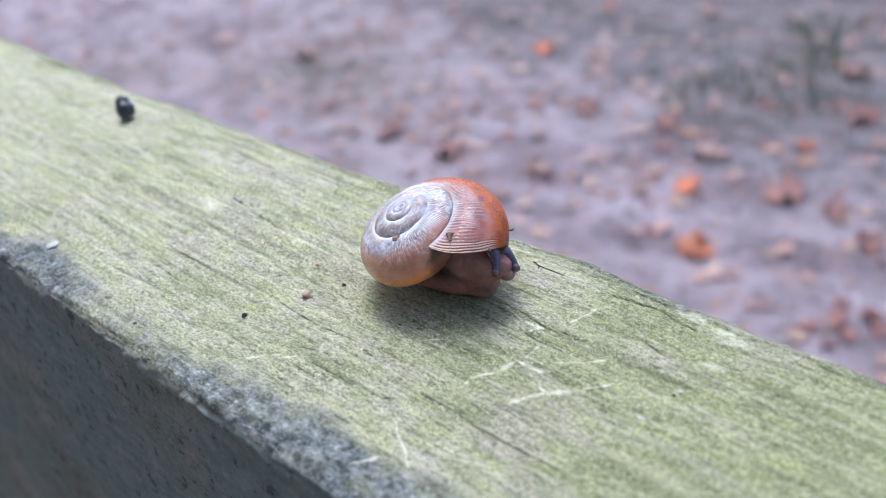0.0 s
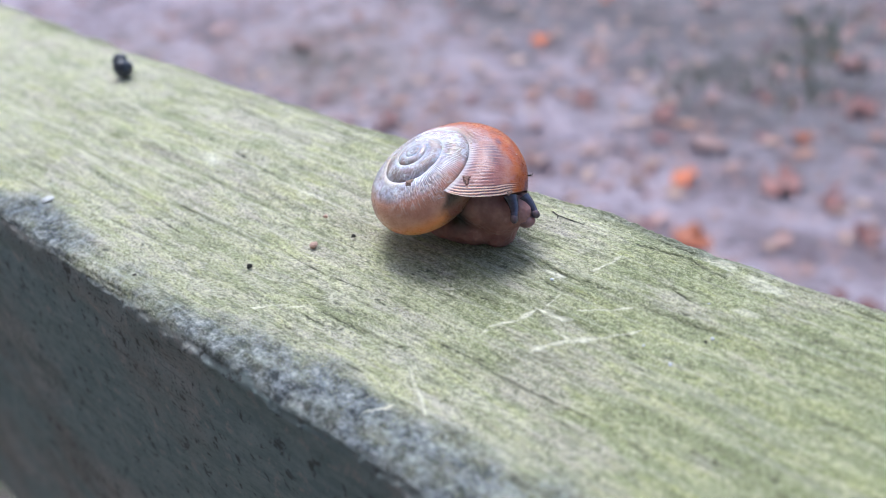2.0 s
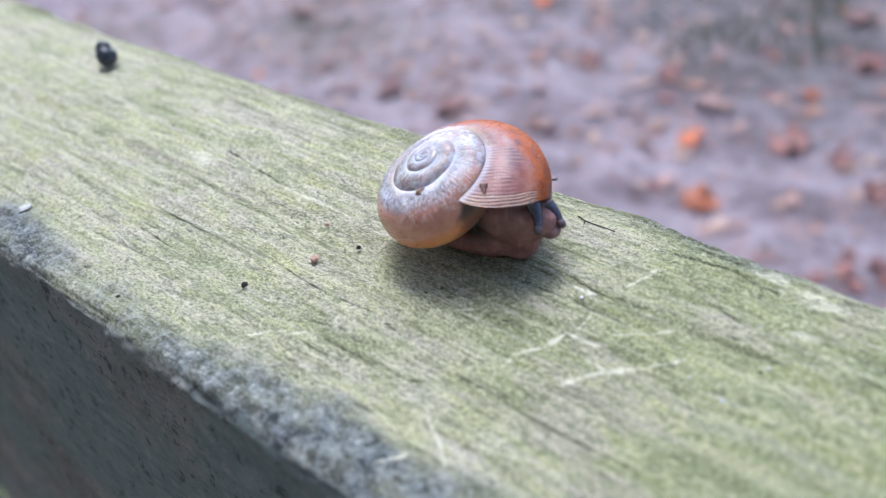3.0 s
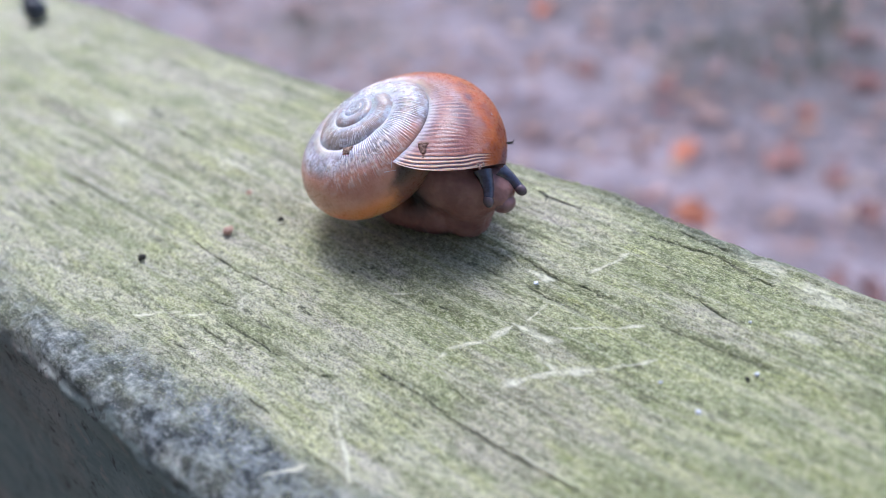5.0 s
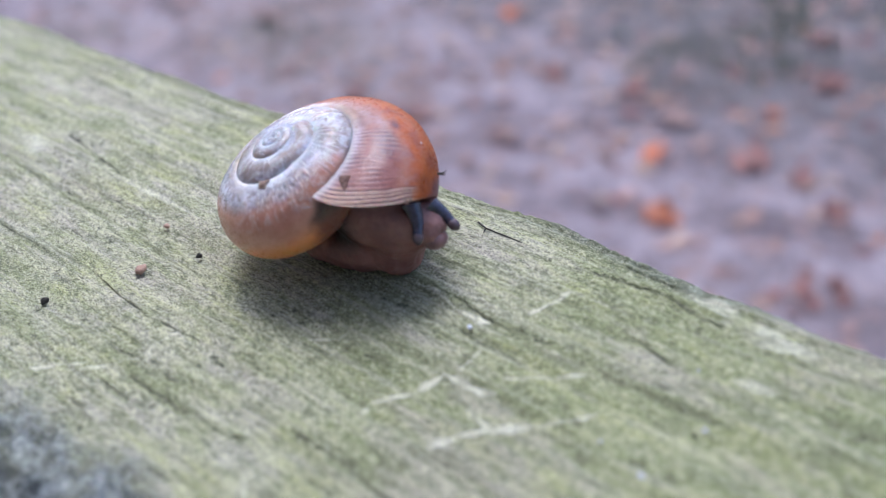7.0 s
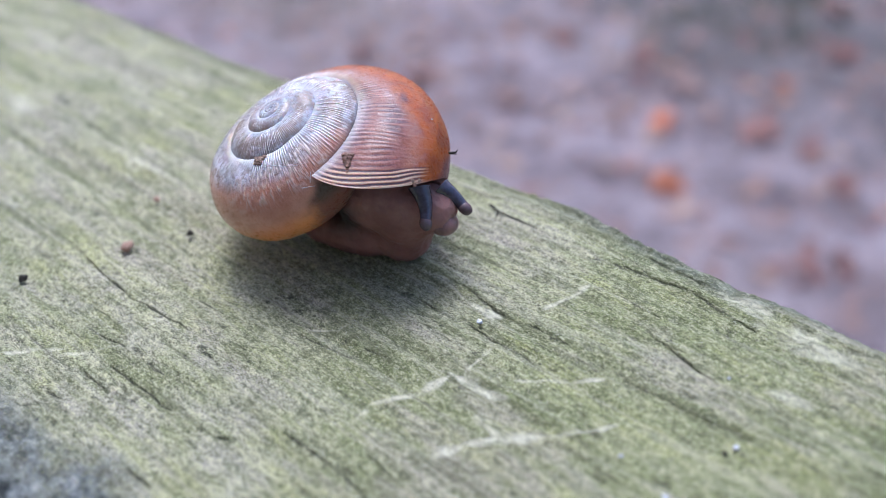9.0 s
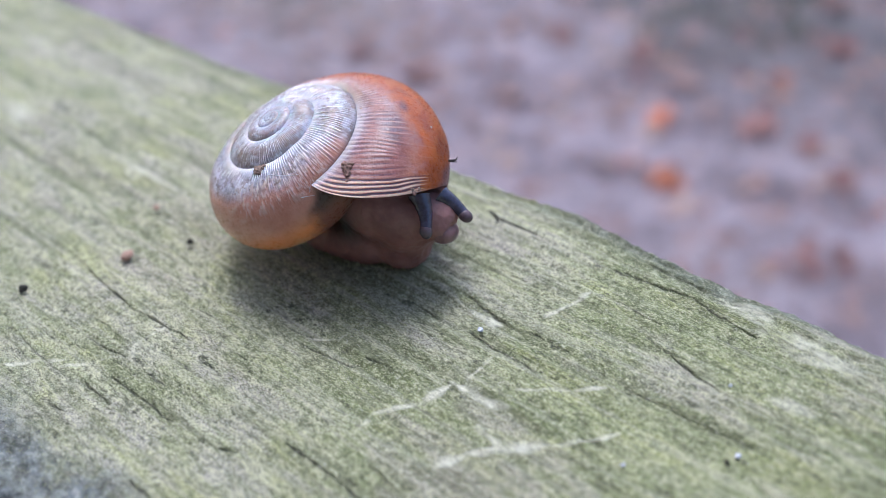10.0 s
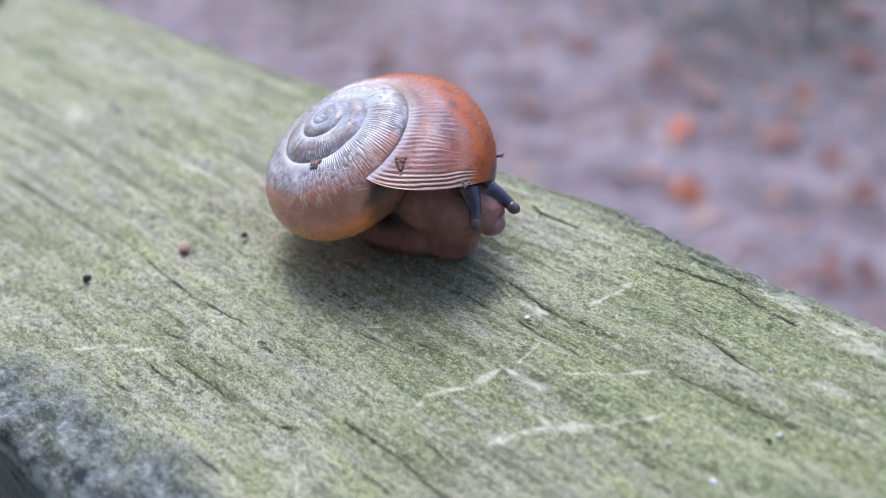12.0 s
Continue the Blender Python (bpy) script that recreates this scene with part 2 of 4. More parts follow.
def shell_material():
    """Horn: worn, whitish-blue ribbed spire, tan and clear amber last whorl."""
    s = Mat("snail_shell_horn")
    amber_k, rib, tan_k = s.attr("growth")[:3]
    lipband, thread, ribbed = s.attr("lip")[:3]
    lavender, organ, glow = s.attr("tone")[:3]
    crack, young, shoulder = s.attr("wear")[:3]
    mantle, low = s.attr("inside")[:2]
    mott = s.noise(s.coords(), 800, 5, 0.65)
    blot = s.noise(s.coords(), 1700, 4, 0.65)
    crust = s.noise(s.coords(), 3600, 5, 0.72)
    pale = s.mix(s.ramp(mott, 0.36, 0.62), (0.26, 0.25, 0.275), (0.52, 0.53, 0.61))
    pale = s.mix(s.math("MULTIPLY", s.ramp(blot, 0.50, 0.60, 0.0, 0.7), s.ramp(shoulder, 0.0, 1.0, 1.0, 0.35)), pale, (0.17, 0.125, 0.11))
    pale = s.mix(s.math("MULTIPLY", young, s.ramp(mott, 0.58, 0.42, 0.05, 0.6)), pale, (0.30, 0.21, 0.17))
    pale = s.mix(s.ramp(shoulder, 0.0, 1.0, 0.0, 0.45), pale, (0.60, 0.61, 0.69))
    tan = s.mix(s.ramp(mott, 0.35, 0.65), (0.60, 0.31, 0.225), (0.50, 0.235, 0.165))
    tan = s.mix(s.math("MULTIPLY", glow, 0.9), tan, (0.85, 0.34, 0.12))
    c = s.mix(tan_k, pale, tan)
    c = s.mix(s.math("MULTIPLY", crack, 0.7), c, (0.68, 0.57, 0.52))
    c = s.mix(s.math("MULTIPLY", lavender, s.ramp(shoulder, 0.0, 1.0, 1.0, 0.6)), c, s.mix(s.ramp(mott, 0.38, 0.62), (0.22, 0.082, 0.066), (0.30, 0.125, 0.105)))
    amber = s.mix(s.ramp(mott, 0.40, 0.66), (0.40, 0.090, 0.004), (0.25, 0.046, 0.003))
    c = s.mix(amber_k, c, amber)
    c = s.mix(s.math("MULTIPLY", organ, s.ramp(blot, 0.35, 0.6, 0.95, 0.7)), c, (0.065, 0.034, 0.062))
    c = s.mix(s.math("MULTIPLY", mantle, 0.93), c, s.mix(low, (0.04, 0.027, 0.032), (0.19, 0.085, 0.070)))
    dark = s.math("MULTIPLY", ribbed, s.ramp(rib, 0.38, 0.12))
    c = s.mix(s.math("MULTIPLY", dark, s.math("MULTIPLY", lavender, s.ramp(amber_k, 0.0, 1.0, 0.85, 0.2))), c, (0.12, 0.062, 0.085))
    c = s.mix(s.math("MULTIPLY", dark, s.math("MULTIPLY", s.ramp(lavender, 0.3, 0.0, 0.0, 0.8), s.ramp(amber_k, 0.3, 0.0))), c, (0.13, 0.115, 0.13))
    crest = s.math("MULTIPLY", ribbed, s.ramp(rib, 0.66, 0.92))
    c = s.mix(s.math("MULTIPLY", crest, s.ramp(amber_k, 0.0, 0.6, 0.95, 0.05)), c, s.mix(lavender, (0.90, 0.89, 0.91), s.mix(shoulder, (0.33, 0.155, 0.14), (0.52, 0.40, 0.42))))
    c = s.mix(s.math("MULTIPLY", lipband, s.ramp(rib, 0.45, 0.2, 0.0, 0.85)), c, (0.05, 0.040, 0.055))
    c = s.mix(s.math("MULTIPLY", lipband, s.ramp(rib, 0.55, 0.78, 0.0, 0.85)), c, (0.74, 0.52, 0.38))
    c = s.mix(s.math("MULTIPLY", thread, s.ramp(lavender, 0.0, 1.0, 0.7, 0.45)), c, (0.74, 0.70, 0.70))
    n = s.bump(crust, 0.00006, 0.8)
    n = s.bump(blot, 0.00008, 0.5, n)
    return s.set(Base_Color=c, Roughness=s.ramp(crust, 0.4, 0.65, 0.26, 0.46), Normal=n, Subsurface_Weight=s.ramp(glow, 0.0, 0.8, 0.45, 1.0), Subsurface_Radius=(1.0, 0.42, 0.18), Subsurface_Scale=s.ramp(glow, 0.0, 0.8, 0.001, 0.0045), Specular_IOR_Level=0.28, Coat_Weight=s.math("MULTIPLY", s.ramp(amber_k, 0.0, 0.5, 0.45, 0.30), s.ramp(lavender, 0.0, 1.0, 1.0, 0.4)), Coat_Roughness=0.16).m


def flesh_material():
    f = Mat("snail_flesh")
    n = f.node("ShaderNodeTexVoronoi", Vector=f.coords(), Scale=2600.0).outputs["Distance"]
    m = f.noise(f.coords(), 500, 4, 0.6)
    c = f.mix(f.ramp(m, 0.35, 0.65), (0.195, 0.090, 0.078), (0.30, 0.152, 0.132))
    c = f.mix(f.attr("mantle")[0], c, (0.02, 0.018, 0.022))
    return f.set(Base_Color=c, Roughness=0.5, Normal=f.bump(n, 0.00006, 0.7), Subsurface_Weight=0.3, Subsurface_Radius=(1.0, 0.4, 0.3), Subsurface_Scale=0.001).m


WOOD = wood_material()
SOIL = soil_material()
SHELL = shell_material()
FLESH = flesh_material()
TENTACLE = plain("tentacle_skin", (0.04, 0.038, 0.065), 0.10, 0.35, 2000, Coat_Weight=0.6, Coat_Roughness=0.04, Subsurface_Weight=0.2, Subsurface_Scale=0.0004)
TIP = plain("tentacle_tip_skin", (0.11, 0.078, 0.09), 0.14, 0.2, 2000, Subsurface_Weight=0.3, Subsurface_Scale=0.0004)
LOBE = plain("mouth_lobe_skin", (0.24, 0.135, 0.13), 0.3, 0.2, 2000, Subsurface_Weight=0.4, Subsurface_Scale=0.0005)
CRUMB_TAN = plain("tan_soil_crumb", (0.30, 0.20, 0.15), 0.7, 0.5, 5000, 0.0002)
CRUMB_BROWN = plain("brown_soil_crumb", (0.20, 0.105, 0.075), 0.6, 0.5, 5000, 0.0002)
EYE = plain("eye_grey", (0.05, 0.045, 0.06), 0.15, 0.1)
DROPPING = plain("dark_dropping", (0.03, 0.036, 0.046), 0.35, 0.5, 900, 0.0003)
def fibre_material():
    f = Mat("frayed_fibre")
    k = f.node("ShaderNodeNewGeometry").outputs["Random Per Island"]
    c = f.mix(f.ramp(k, 0.25, 0.6), (0.20, 0.23, 0.09), (0.50, 0.51, 0.28))
    c = f.mix(f.ramp(k, 0.85, 0.97), c, (0.68, 0.68, 0.55))
    c = f.mix(f.ramp(k, 0.16, 0.08), c, (0.06, 0.06, 0.035))
    return f.set(Base_Color=c, Roughness=0.7).m


FIBRE = fibre_material()
CRUMB_DARK = plain("dark_crumb", (0.04, 0.035, 0.025), 0.7, 0.4, 4000, 0.0001)
CRUMB_PINK = plain("reddish_grain", (0.62, 0.40, 0.30), 0.6, 0.3, 4000, 0.0001)
LICHEN_YELLOW = plain("yellow_lichen", (0.50, 0.55, 0.10), 0.9, 0.4, 3000, 0.0001)
LICHEN_PALE = plain("pale_lichen", (0.66, 0.67, 0.64), 0.9, 0.3, 3000, 0.0001)
CRUMB_PALE = plain("pale_grain", (0.60, 0.63, 0.68), 0.35, 0.15, 4000)
LIGHT_BLOCK_GREY = plain("light_block_grey", (0.20, 0.185, 0.17), 0.8, 0.25, 6)
LEAF_ORANGE = leaf_material("orange_leaf", (0.50, 0.17, 0.045), (0.38, 0.11, 0.03))
LEAF_TAN = leaf_material("tan_leaf", (0.38, 0.25, 0.21), (0.29, 0.18, 0.15))
LEAF_BROWN = leaf_material("brown_leaf", (0.27, 0.115, 0.085), (0.19, 0.08, 0.062))
GRASS = leaf_material("dull_grass", (0.23, 0.27, 0.19), (0.28, 0.32, 0.23))


# ---- ground, to the horizon ----
def ground_height(x, y):
    near = np.exp(-((x + 1) ** 2 + (y - 1) ** 2) / 30)
    return near * (0.030 * fbm(x * 1.3, y * 1.3, 5) + 0.012 * fbm(x * 9, y * 9, 9, 3)) - 0.01


def build_ground():
    u = np.concatenate([-np.geomspace(150, 6, 14), np.linspace(-5, 5, 201), np.geomspace(6, 150, 14)])
    X, Y = np.meshgrid(u - 1.0, u + 1.0, indexing="ij")
    Z = ground_height(X, Y)
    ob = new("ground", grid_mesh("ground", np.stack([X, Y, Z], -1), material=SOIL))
    tagged(ob, "trodden grey-brown soil with scattered autumn leaves", "ground", kind="structure")


build_ground()


# unseen wall, added behind the camera to cut the light from that side
def build_light_block():
    bm = bmesh.new()
    bmesh.ops.create_cube(bm, size=1, matrix=Matrix.Translation((0, -1.0, 1.65)) @ Matrix.Diagonal((9, 0.2, 3.5, 1)))
    ob = part("light_block_south", bm, LIGHT_BLOCK_GREY, None, "unseen plain grey wall, added to block light from behind the camera", False)
    tagged(ob, kind="structure", category="wall")


build_light_block()


# ---- the handrail ----
SCRATCHES = [
    (0.30, [(13.9, 2.8), (15.9, 2.9), (17.8, 3.2)]), (0.26, [(14.1, 2.6), (13.8, 0.9), (12.4, -1.2), (12.5, -2.4)]),
    (0.34, [(21.0, 2.6), (19.7, 1.5), (18.3, 0.0), (17.5, -1.5), (17.4, -2.8)]), (0.20, [(23.4, 5.3), (21.7, 3.3), (21.0, 2.6)]), (0.26, [(17.2, 1.4), (19.0, 1.2)]),
    (0.15, [(17.2, 4.3), (19.3, 5.9), (20.9, 7.5)]), (0.20, [(15.8, 12.4), (15.3, 10.5), (14.8, 9.3)]), (0.20, [(14.6, 5.4), (14.7, 3.1)]),
    (0.22, [(-4.4, -10.4), (-2.3, -7.5)]), (0.16, [(-1.4, -7.5), (-2.4, -6.6), (-2.3, -4.5)]), (0.14, [(6.6, 3.4), (6.5, 1.4), (4.8, 0.5)]),
    (0.24, [(7.9, 8.0), (10.8, 7.4), (13.4, 7.4)]), (0.24, [(10.6, -9.4), (13.9, -11.6), (16.0, -13.0)]), (0.16, [(-7.5, -12.5), (-4.7, -9.7)]), (0.2, [(11.8, -15.7), (13.3, -13.5)])]
CHECKS = [
    [(-16.3, -3.8), (-5.8, -4.8), (-0.3, -4.3)], [(8.7, -5.9), (13.0, -5.6), (17.8, -5.9), (21.9, -5.8), (27.0, -5.8)],
    [(20.3, 11.6), (26.1, 10.3)], [(-31.6, -7.9), (-24.4, -8.4)], [(-37.4, 6.0), (-24.6, 4.8)]]
# hairline fissures along the grain: x from, y from, x to, y to
FISSURES = [
    (2.9, -3.2, 4.0, -3.1), (3.1, 0.3, 6.0, 0.6), (4.8, -0.2, 9.0, 0.6), (-2.6, -2.1, 1.1, -1.9), (7.8, 6.1, 10.1, 6.0), (7.6, 7.8, 9.5, 8.3), (9.5, 8.3, 14.1, 7.6),
    (11.9, 6.2, 17.4, 5.9), (8.7, 1.4, 10.6, 1.8), (16.2, 15.0, 20.9, 15.8), (20.9, 15.8, 25.2, 15.1), (17.2, 12.9, 20.6, 12.8), (14.9, 8.0, 17.9, 8.2), (-5.7, -7.8, -1.9, -7.6),
    (-1.4, -8.9, 4.7, -8.8), (-2.6, -10.3, 0.7, -10.1), (0.1, -7.5, 2.0, -7.5), (7.8, -8.2, 8.9, -7.7), (6.1, -12.5, 8.2, -12.3), (-2.4, -12.3, -1.0, -12.2), (-31.8, -4.8, -18.2, -4.7), (21.6, 8.0, 28.8, 8.2)]


def more_fissures():
    """Shorter, fainter fissures everywhere along the grain; millimetres."""
    rng = random.Random(77)
    found = []
    while len(found) < 130:
        x, y, long = rng.uniform(-70, 40), rng.uniform(-14.5, 18.0), min(rng.gammavariate(2.0, 1.1) + 0.6, 9)
        if x < -30:
            long *= 2.2
        found.append((x, y, x + long, y + rng.gauss(0, 0.05) * long + rng.gauss(0, 0.06)))
    return found


MORE = more_fissures()
PATCHES = [(-37.1, 3.4, 3.4, 1.5), (28.0, 15.7, 3.6, 1.2), (24.2, 16.6, 2.2, 0.8), (-19.9, 4.3, 1.6, 0.8), (29.4, 11.5, 1.6, 0.5)]


def top_relief(x, y):
    """Height of the timber's face over its mean, and the three stain masks, at places in metres."""
    warp = 0.0016 * fbm(x * 30, y * 60, 3, 3)
    ys = y + warp
    z = 0.00028 * fbm(x * 10, ys * 260, 10, 3) + 0.00016 * fbm(x * 25, ys * 420, 11, 4) + 0.00010 * fbm(x * 150, ys * 1500, 21, 3) + 0.00025 * fbm(x * 60, y * 60, 31, 2)
    z += 0.00005 * fbm(x * 1800, y * 2600, 41, 2)
    scrape, check, edge = np.zeros_like(x), np.zeros_like(x), np.zeros_like(x)
    for i, (w, line) in enumerate(SCRATCHES):
        pts = [(px / 1000, py / 1000) for px, py in line]
        xs, ys_ = [q[0] for q in pts], [q[1] for q in pts]
        m = (x > min(xs) - 0.002) & (x < max(xs) + 0.002) & (y > min(ys_) - 0.002) & (y < max(ys_) + 0.002)
        if not m.any():
            continue
        xm, ym = x[m], y[m]
        d, a = near_line(xm, ym, pts, 0.00012, 50 + i)
        wide = w / 1000 * (0.75 + 0.5 * vnoise(a * 7, a * 0 + i, 70)) * (0.45 + 0.55 * np.clip(a * (1 - a) * 8, 0, 1))
        k = smooth(1.5, 0.0, d / wide) * (0.55 + 0.75 * fbm(xm * 1300, ym * 1300, 80 + i, 3)) * np.clip((a * (1 - a)) * 14 + 0.3, 0, 1)
        scrape[m] = np.maximum(scrape[m], np.clip(1.6 * k, 0, 1))
    for i, line in enumerate(CHECKS):
        d, a = near_line(x, y, [(px / 1000, py / 1000) for px, py in line], 0.00007, 90 + i)
        wide = 0.00007 * np.clip(6 * a * (1 - a), 0, 1) * (1 + 0.6 * vnoise(a * 6, a * 0 + 3 * i, 95)) + 0.00001
        d = d + 0.00003 * fbm(x * 2500, y * 5000, 97, 3)
        wide = wide * (0.35 + 0.9 * smooth(-0.5, 0.6, vnoise(x * 900, y * 0 + i, 98)))
        k = np.clip(1.2 - np.abs(d) / wide, 0, 1)
        check = np.maximum(check, k)
    for i, (ax, ay, bx, by) in enumerate(FISSURES + MORE):
        main = i < len(FISSURES)
        m = (x > ax / 1000 - 0.0005) & (x < bx / 1000 + 0.0005) & (np.abs(y - (ay + by) / 2000) < 0.0016)
        if not m.any():
            continue
        xm, ym = x[m], y[m]
        a = np.clip((xm * 1000 - ax) / (bx - ax), 0, 1)
        line = (ay + (by - ay) * a) / 1000 + 0.00010 * vnoise(xm * 420, xm * 0 + i, 401) + 0.00006 * vnoise(xm * 1900, xm * 0 + i, 402)
        d = np.abs(ym - line + 0.00005 * fbm(xm * 1800, ym * 6000, 403, 2)) + 1e9 * ((a <= 0) | (a >= 1))
        wide = (0.000055 if main else 0.000042) * np.clip(8 * a * (1 - a), 0, 1) * (0.35 + 0.9 * smooth(-0.6, 0.5, vnoise(xm * 800, xm * 0 + i, 404))) + 0.000004
        check[m] = np.maximum(check[m], (0.75 if main else 0.25 + 0.35 * math.sin(i * 7.3) ** 2) * smooth(1.5, 0.35, d / wide))
        edge[m] = np.maximum(edge[m], (0.7 if main else 0.4) * smooth(0.00055, 0.00008, d))
    # short, fine checks all along the grain
    g = fbm(x * 110, ys * 2100, 131, 3) + 0.35 * fbm(x * 40, y * 90, 141, 2)
    check = np.maximum(check, 0.35 * smooth(0.80, 0.98, g))
    tuft_shade = np.maximum(edge, (0.8 - 0.4 * smooth(-0.010, -0.030, x)) * smooth(0.1, 0.75, fbm(x * 700, ys * 1500, 201, 3) + 0.45 * fbm(x * 70, y * 160, 211, 2)))
    # extra green before the snail: dark algae with its shadow painted in
    green = smooth(-0.35, 0.65, fbm(x * 45, ys * 140, 221, 4) - 0.6 * smooth(-0.010, -0.030, x) + 0.35 * smooth(0.018, 0.028, x) + 1.25 * smooth(0.004, 0.020, x) * smooth(-0.014, 0.002, y) + 0.6 * np.exp(-((x - 0.005) / 0.009) ** 2 - ((y - 0.001) / 0.004) ** 2) - 0.25 - 0.8 * np.exp(-((x - 0.002) / 0.009) ** 2 - ((y + 0.009) / 0.0045) ** 2) - 0.9 * np.exp(-((x + 0.013) / 0.014) ** 2 - ((y - 0.010) / 0.008) ** 2) - 0.6 * np.exp(-((x - 0.013) / 0.009) ** 2 - ((y - 0.0155) / 0.004) ** 2))
    for px, py, rx, ry in PATCHES:
        r = np.hypot((x - px / 1000) * 1000 / rx, (y - py / 1000) * 1000 / ry) + 0.5 * fbm(x * 800, y * 1600, 151, 3)
        scrape = np.maximum(scrape, smooth(1.0, 0.3, r) * (0.35 + 0.45 * smooth(-0.4, 0.5, fbm(x * 1500, y * 3000, 271, 3))))
    lichen = smooth(-0.0122, -0.0150, y + 0.0035 * fbm(x * 90, y * 120, 161, 4)) * smooth(-1.1, -0.3, fbm(x * 45, y * 10, 171, 3))
    lichen = np.maximum(lichen, 0.45 * smooth(0.0165, 0.0185, y + 0.0016 * fbm(x * 120, y * 200, 167, 3)) * smooth(0.004, 0.014, x))
    lichen = lichen * (0.88 + 0.25 * fbm(x * 420, y * 700, 165, 3)) 
    # dark algae before the snail, deepened to paint in its shadow
    tuft_shade = np.maximum(tuft_shade, 1.0 * np.exp(-((x - 0.0035) / 0.011) ** 2 - ((y - 0.003) / 0.006) ** 2) * (0.6 + 0.4 * vnoise(x * 1500, y * 2500, 261)))
    # contact shadow round the foot, painted into the same mask
    tuft_shade = np.maximum(tuft_shade, np.exp(-((x - 0.0040) / 0.0065) ** 2 - ((y - 0.0065) / 0.0034) ** 2))
    tuft_shade = np.maximum(tuft_shade, 0.9 * smooth(0.0155, 0.018, y + 0.0012 * fbm(x * 160, y * 300, 241, 3)))
    z += lichen * (0.00010 * fbm(x * 900, y * 900, 251, 3))
    z -= 0.00016 * check + 0.00006 * tuft_shade
    return z, (scrape, check, lichen), (green, tuft_shade)


def build_rail():
    rail = thing("handrail", "weathered wooden handrail grown over with pale green algae", "handrail", kind="")
    x = np.concatenate([np.linspace(-0.95, -0.25, 40), np.arange(-0.245, -0.06, 0.0008), np.arange(-0.06, -0.022, 0.00026), np.arange(-0.022, 0.034, 0.00013), np.arange(0.034, 0.06, 0.0004), np.linspace(0.065, 0.6, 40)])
    half, deep, r = 0.019, 0.089, 0.0016
    side = np.linspace(0, deep - r, 70)
    arc = np.linspace(0, np.pi / 2, 14)[1:-1]
    flat = np.arange(-half + r, half - r + 1e-9, 0.000055)
    py = np.concatenate([np.full(70, -half), -half + r - r * np.cos(arc), flat, half - r + r * np.sin(arc), np.full(70, half)])
    pz = np.concatenate([-deep + side, -r + r * np.sin(arc), np.zeros(len(flat)), -r + r * np.cos(arc), -r - side])
    ny = np.concatenate([np.full(70, -1.0), -np.cos(arc), np.zeros(len(flat)), np.sin(arc), np.full(70, 1.0)])
    nz = np.concatenate([np.zeros(70), np.sin(arc), np.ones(len(flat)), np.cos(arc), np.zeros(70)])
    along = np.concatenate([[0], np.cumsum(np.hypot(np.diff(py), np.diff(pz)))])
    along -= np.interp(0, py[70:-70], along[70:-70])
    X, S = np.meshgrid(x, along, indexing="ij")
    h, marks, growth = top_relief(X, S)
    PY, PZ, NY, NZ = (np.broadcast_to(a, X.shape) for a in (py, pz, ny, nz))
    rough = 1 + 2.2 * smooth(0.0150, 0.0180, S) * smooth(0.024, 0.020, S) + 1.0 * smooth(-0.015, -0.019, S) * smooth(-0.03, -0.021, S)
    h = h * rough - 0.0008 * smooth(0.2, 0.9, fbm(X * 110, X * 0 + 4, 181, 3) + 0.2) * np.exp(-((S + 0.0186) / 0.0014) ** 2)
    # the far arris wanders: the board is a little wider where it runs on
    wide = (0.0006 + 0.0016 * smooth(0.0, -0.05, x) + 0.0010 * smooth(-0.09, -0.15, x) + 0.0005 * smooth(0.02, 0.04, x) + 0.0008 * smooth(-0.080, -0.040, x) * smooth(0.024, 0.012, x))[:, None] * smooth(0.0, 0.016, PY)
    P = np.stack([X, PY + wide + NY * h, TOP + PZ + NZ * h], -1)
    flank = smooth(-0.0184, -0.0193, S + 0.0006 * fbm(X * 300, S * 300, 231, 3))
    me = grid_mesh("top_rail", P, material=WOOD)
    stain(me, "stains", np.stack([a.ravel() for a in marks], -1))
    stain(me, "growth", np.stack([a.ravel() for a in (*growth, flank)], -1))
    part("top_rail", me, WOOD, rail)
    for px in (-0.9, 0.55):
        bm = bmesh.new()
        bmesh.ops.create_cube(bm, size=1, matrix=Matrix.Translation((px, 0, 0.41)) @ Matrix.Diagonal((0.085, 0.036, 0.904, 1)))
        bmesh.ops.bevel(bm, geom=bm.edges[:], offset=0.002, segments=2, affect="EDGES")
        part("post", bm, WOOD, rail, smooth_faces=False)


build_rail()


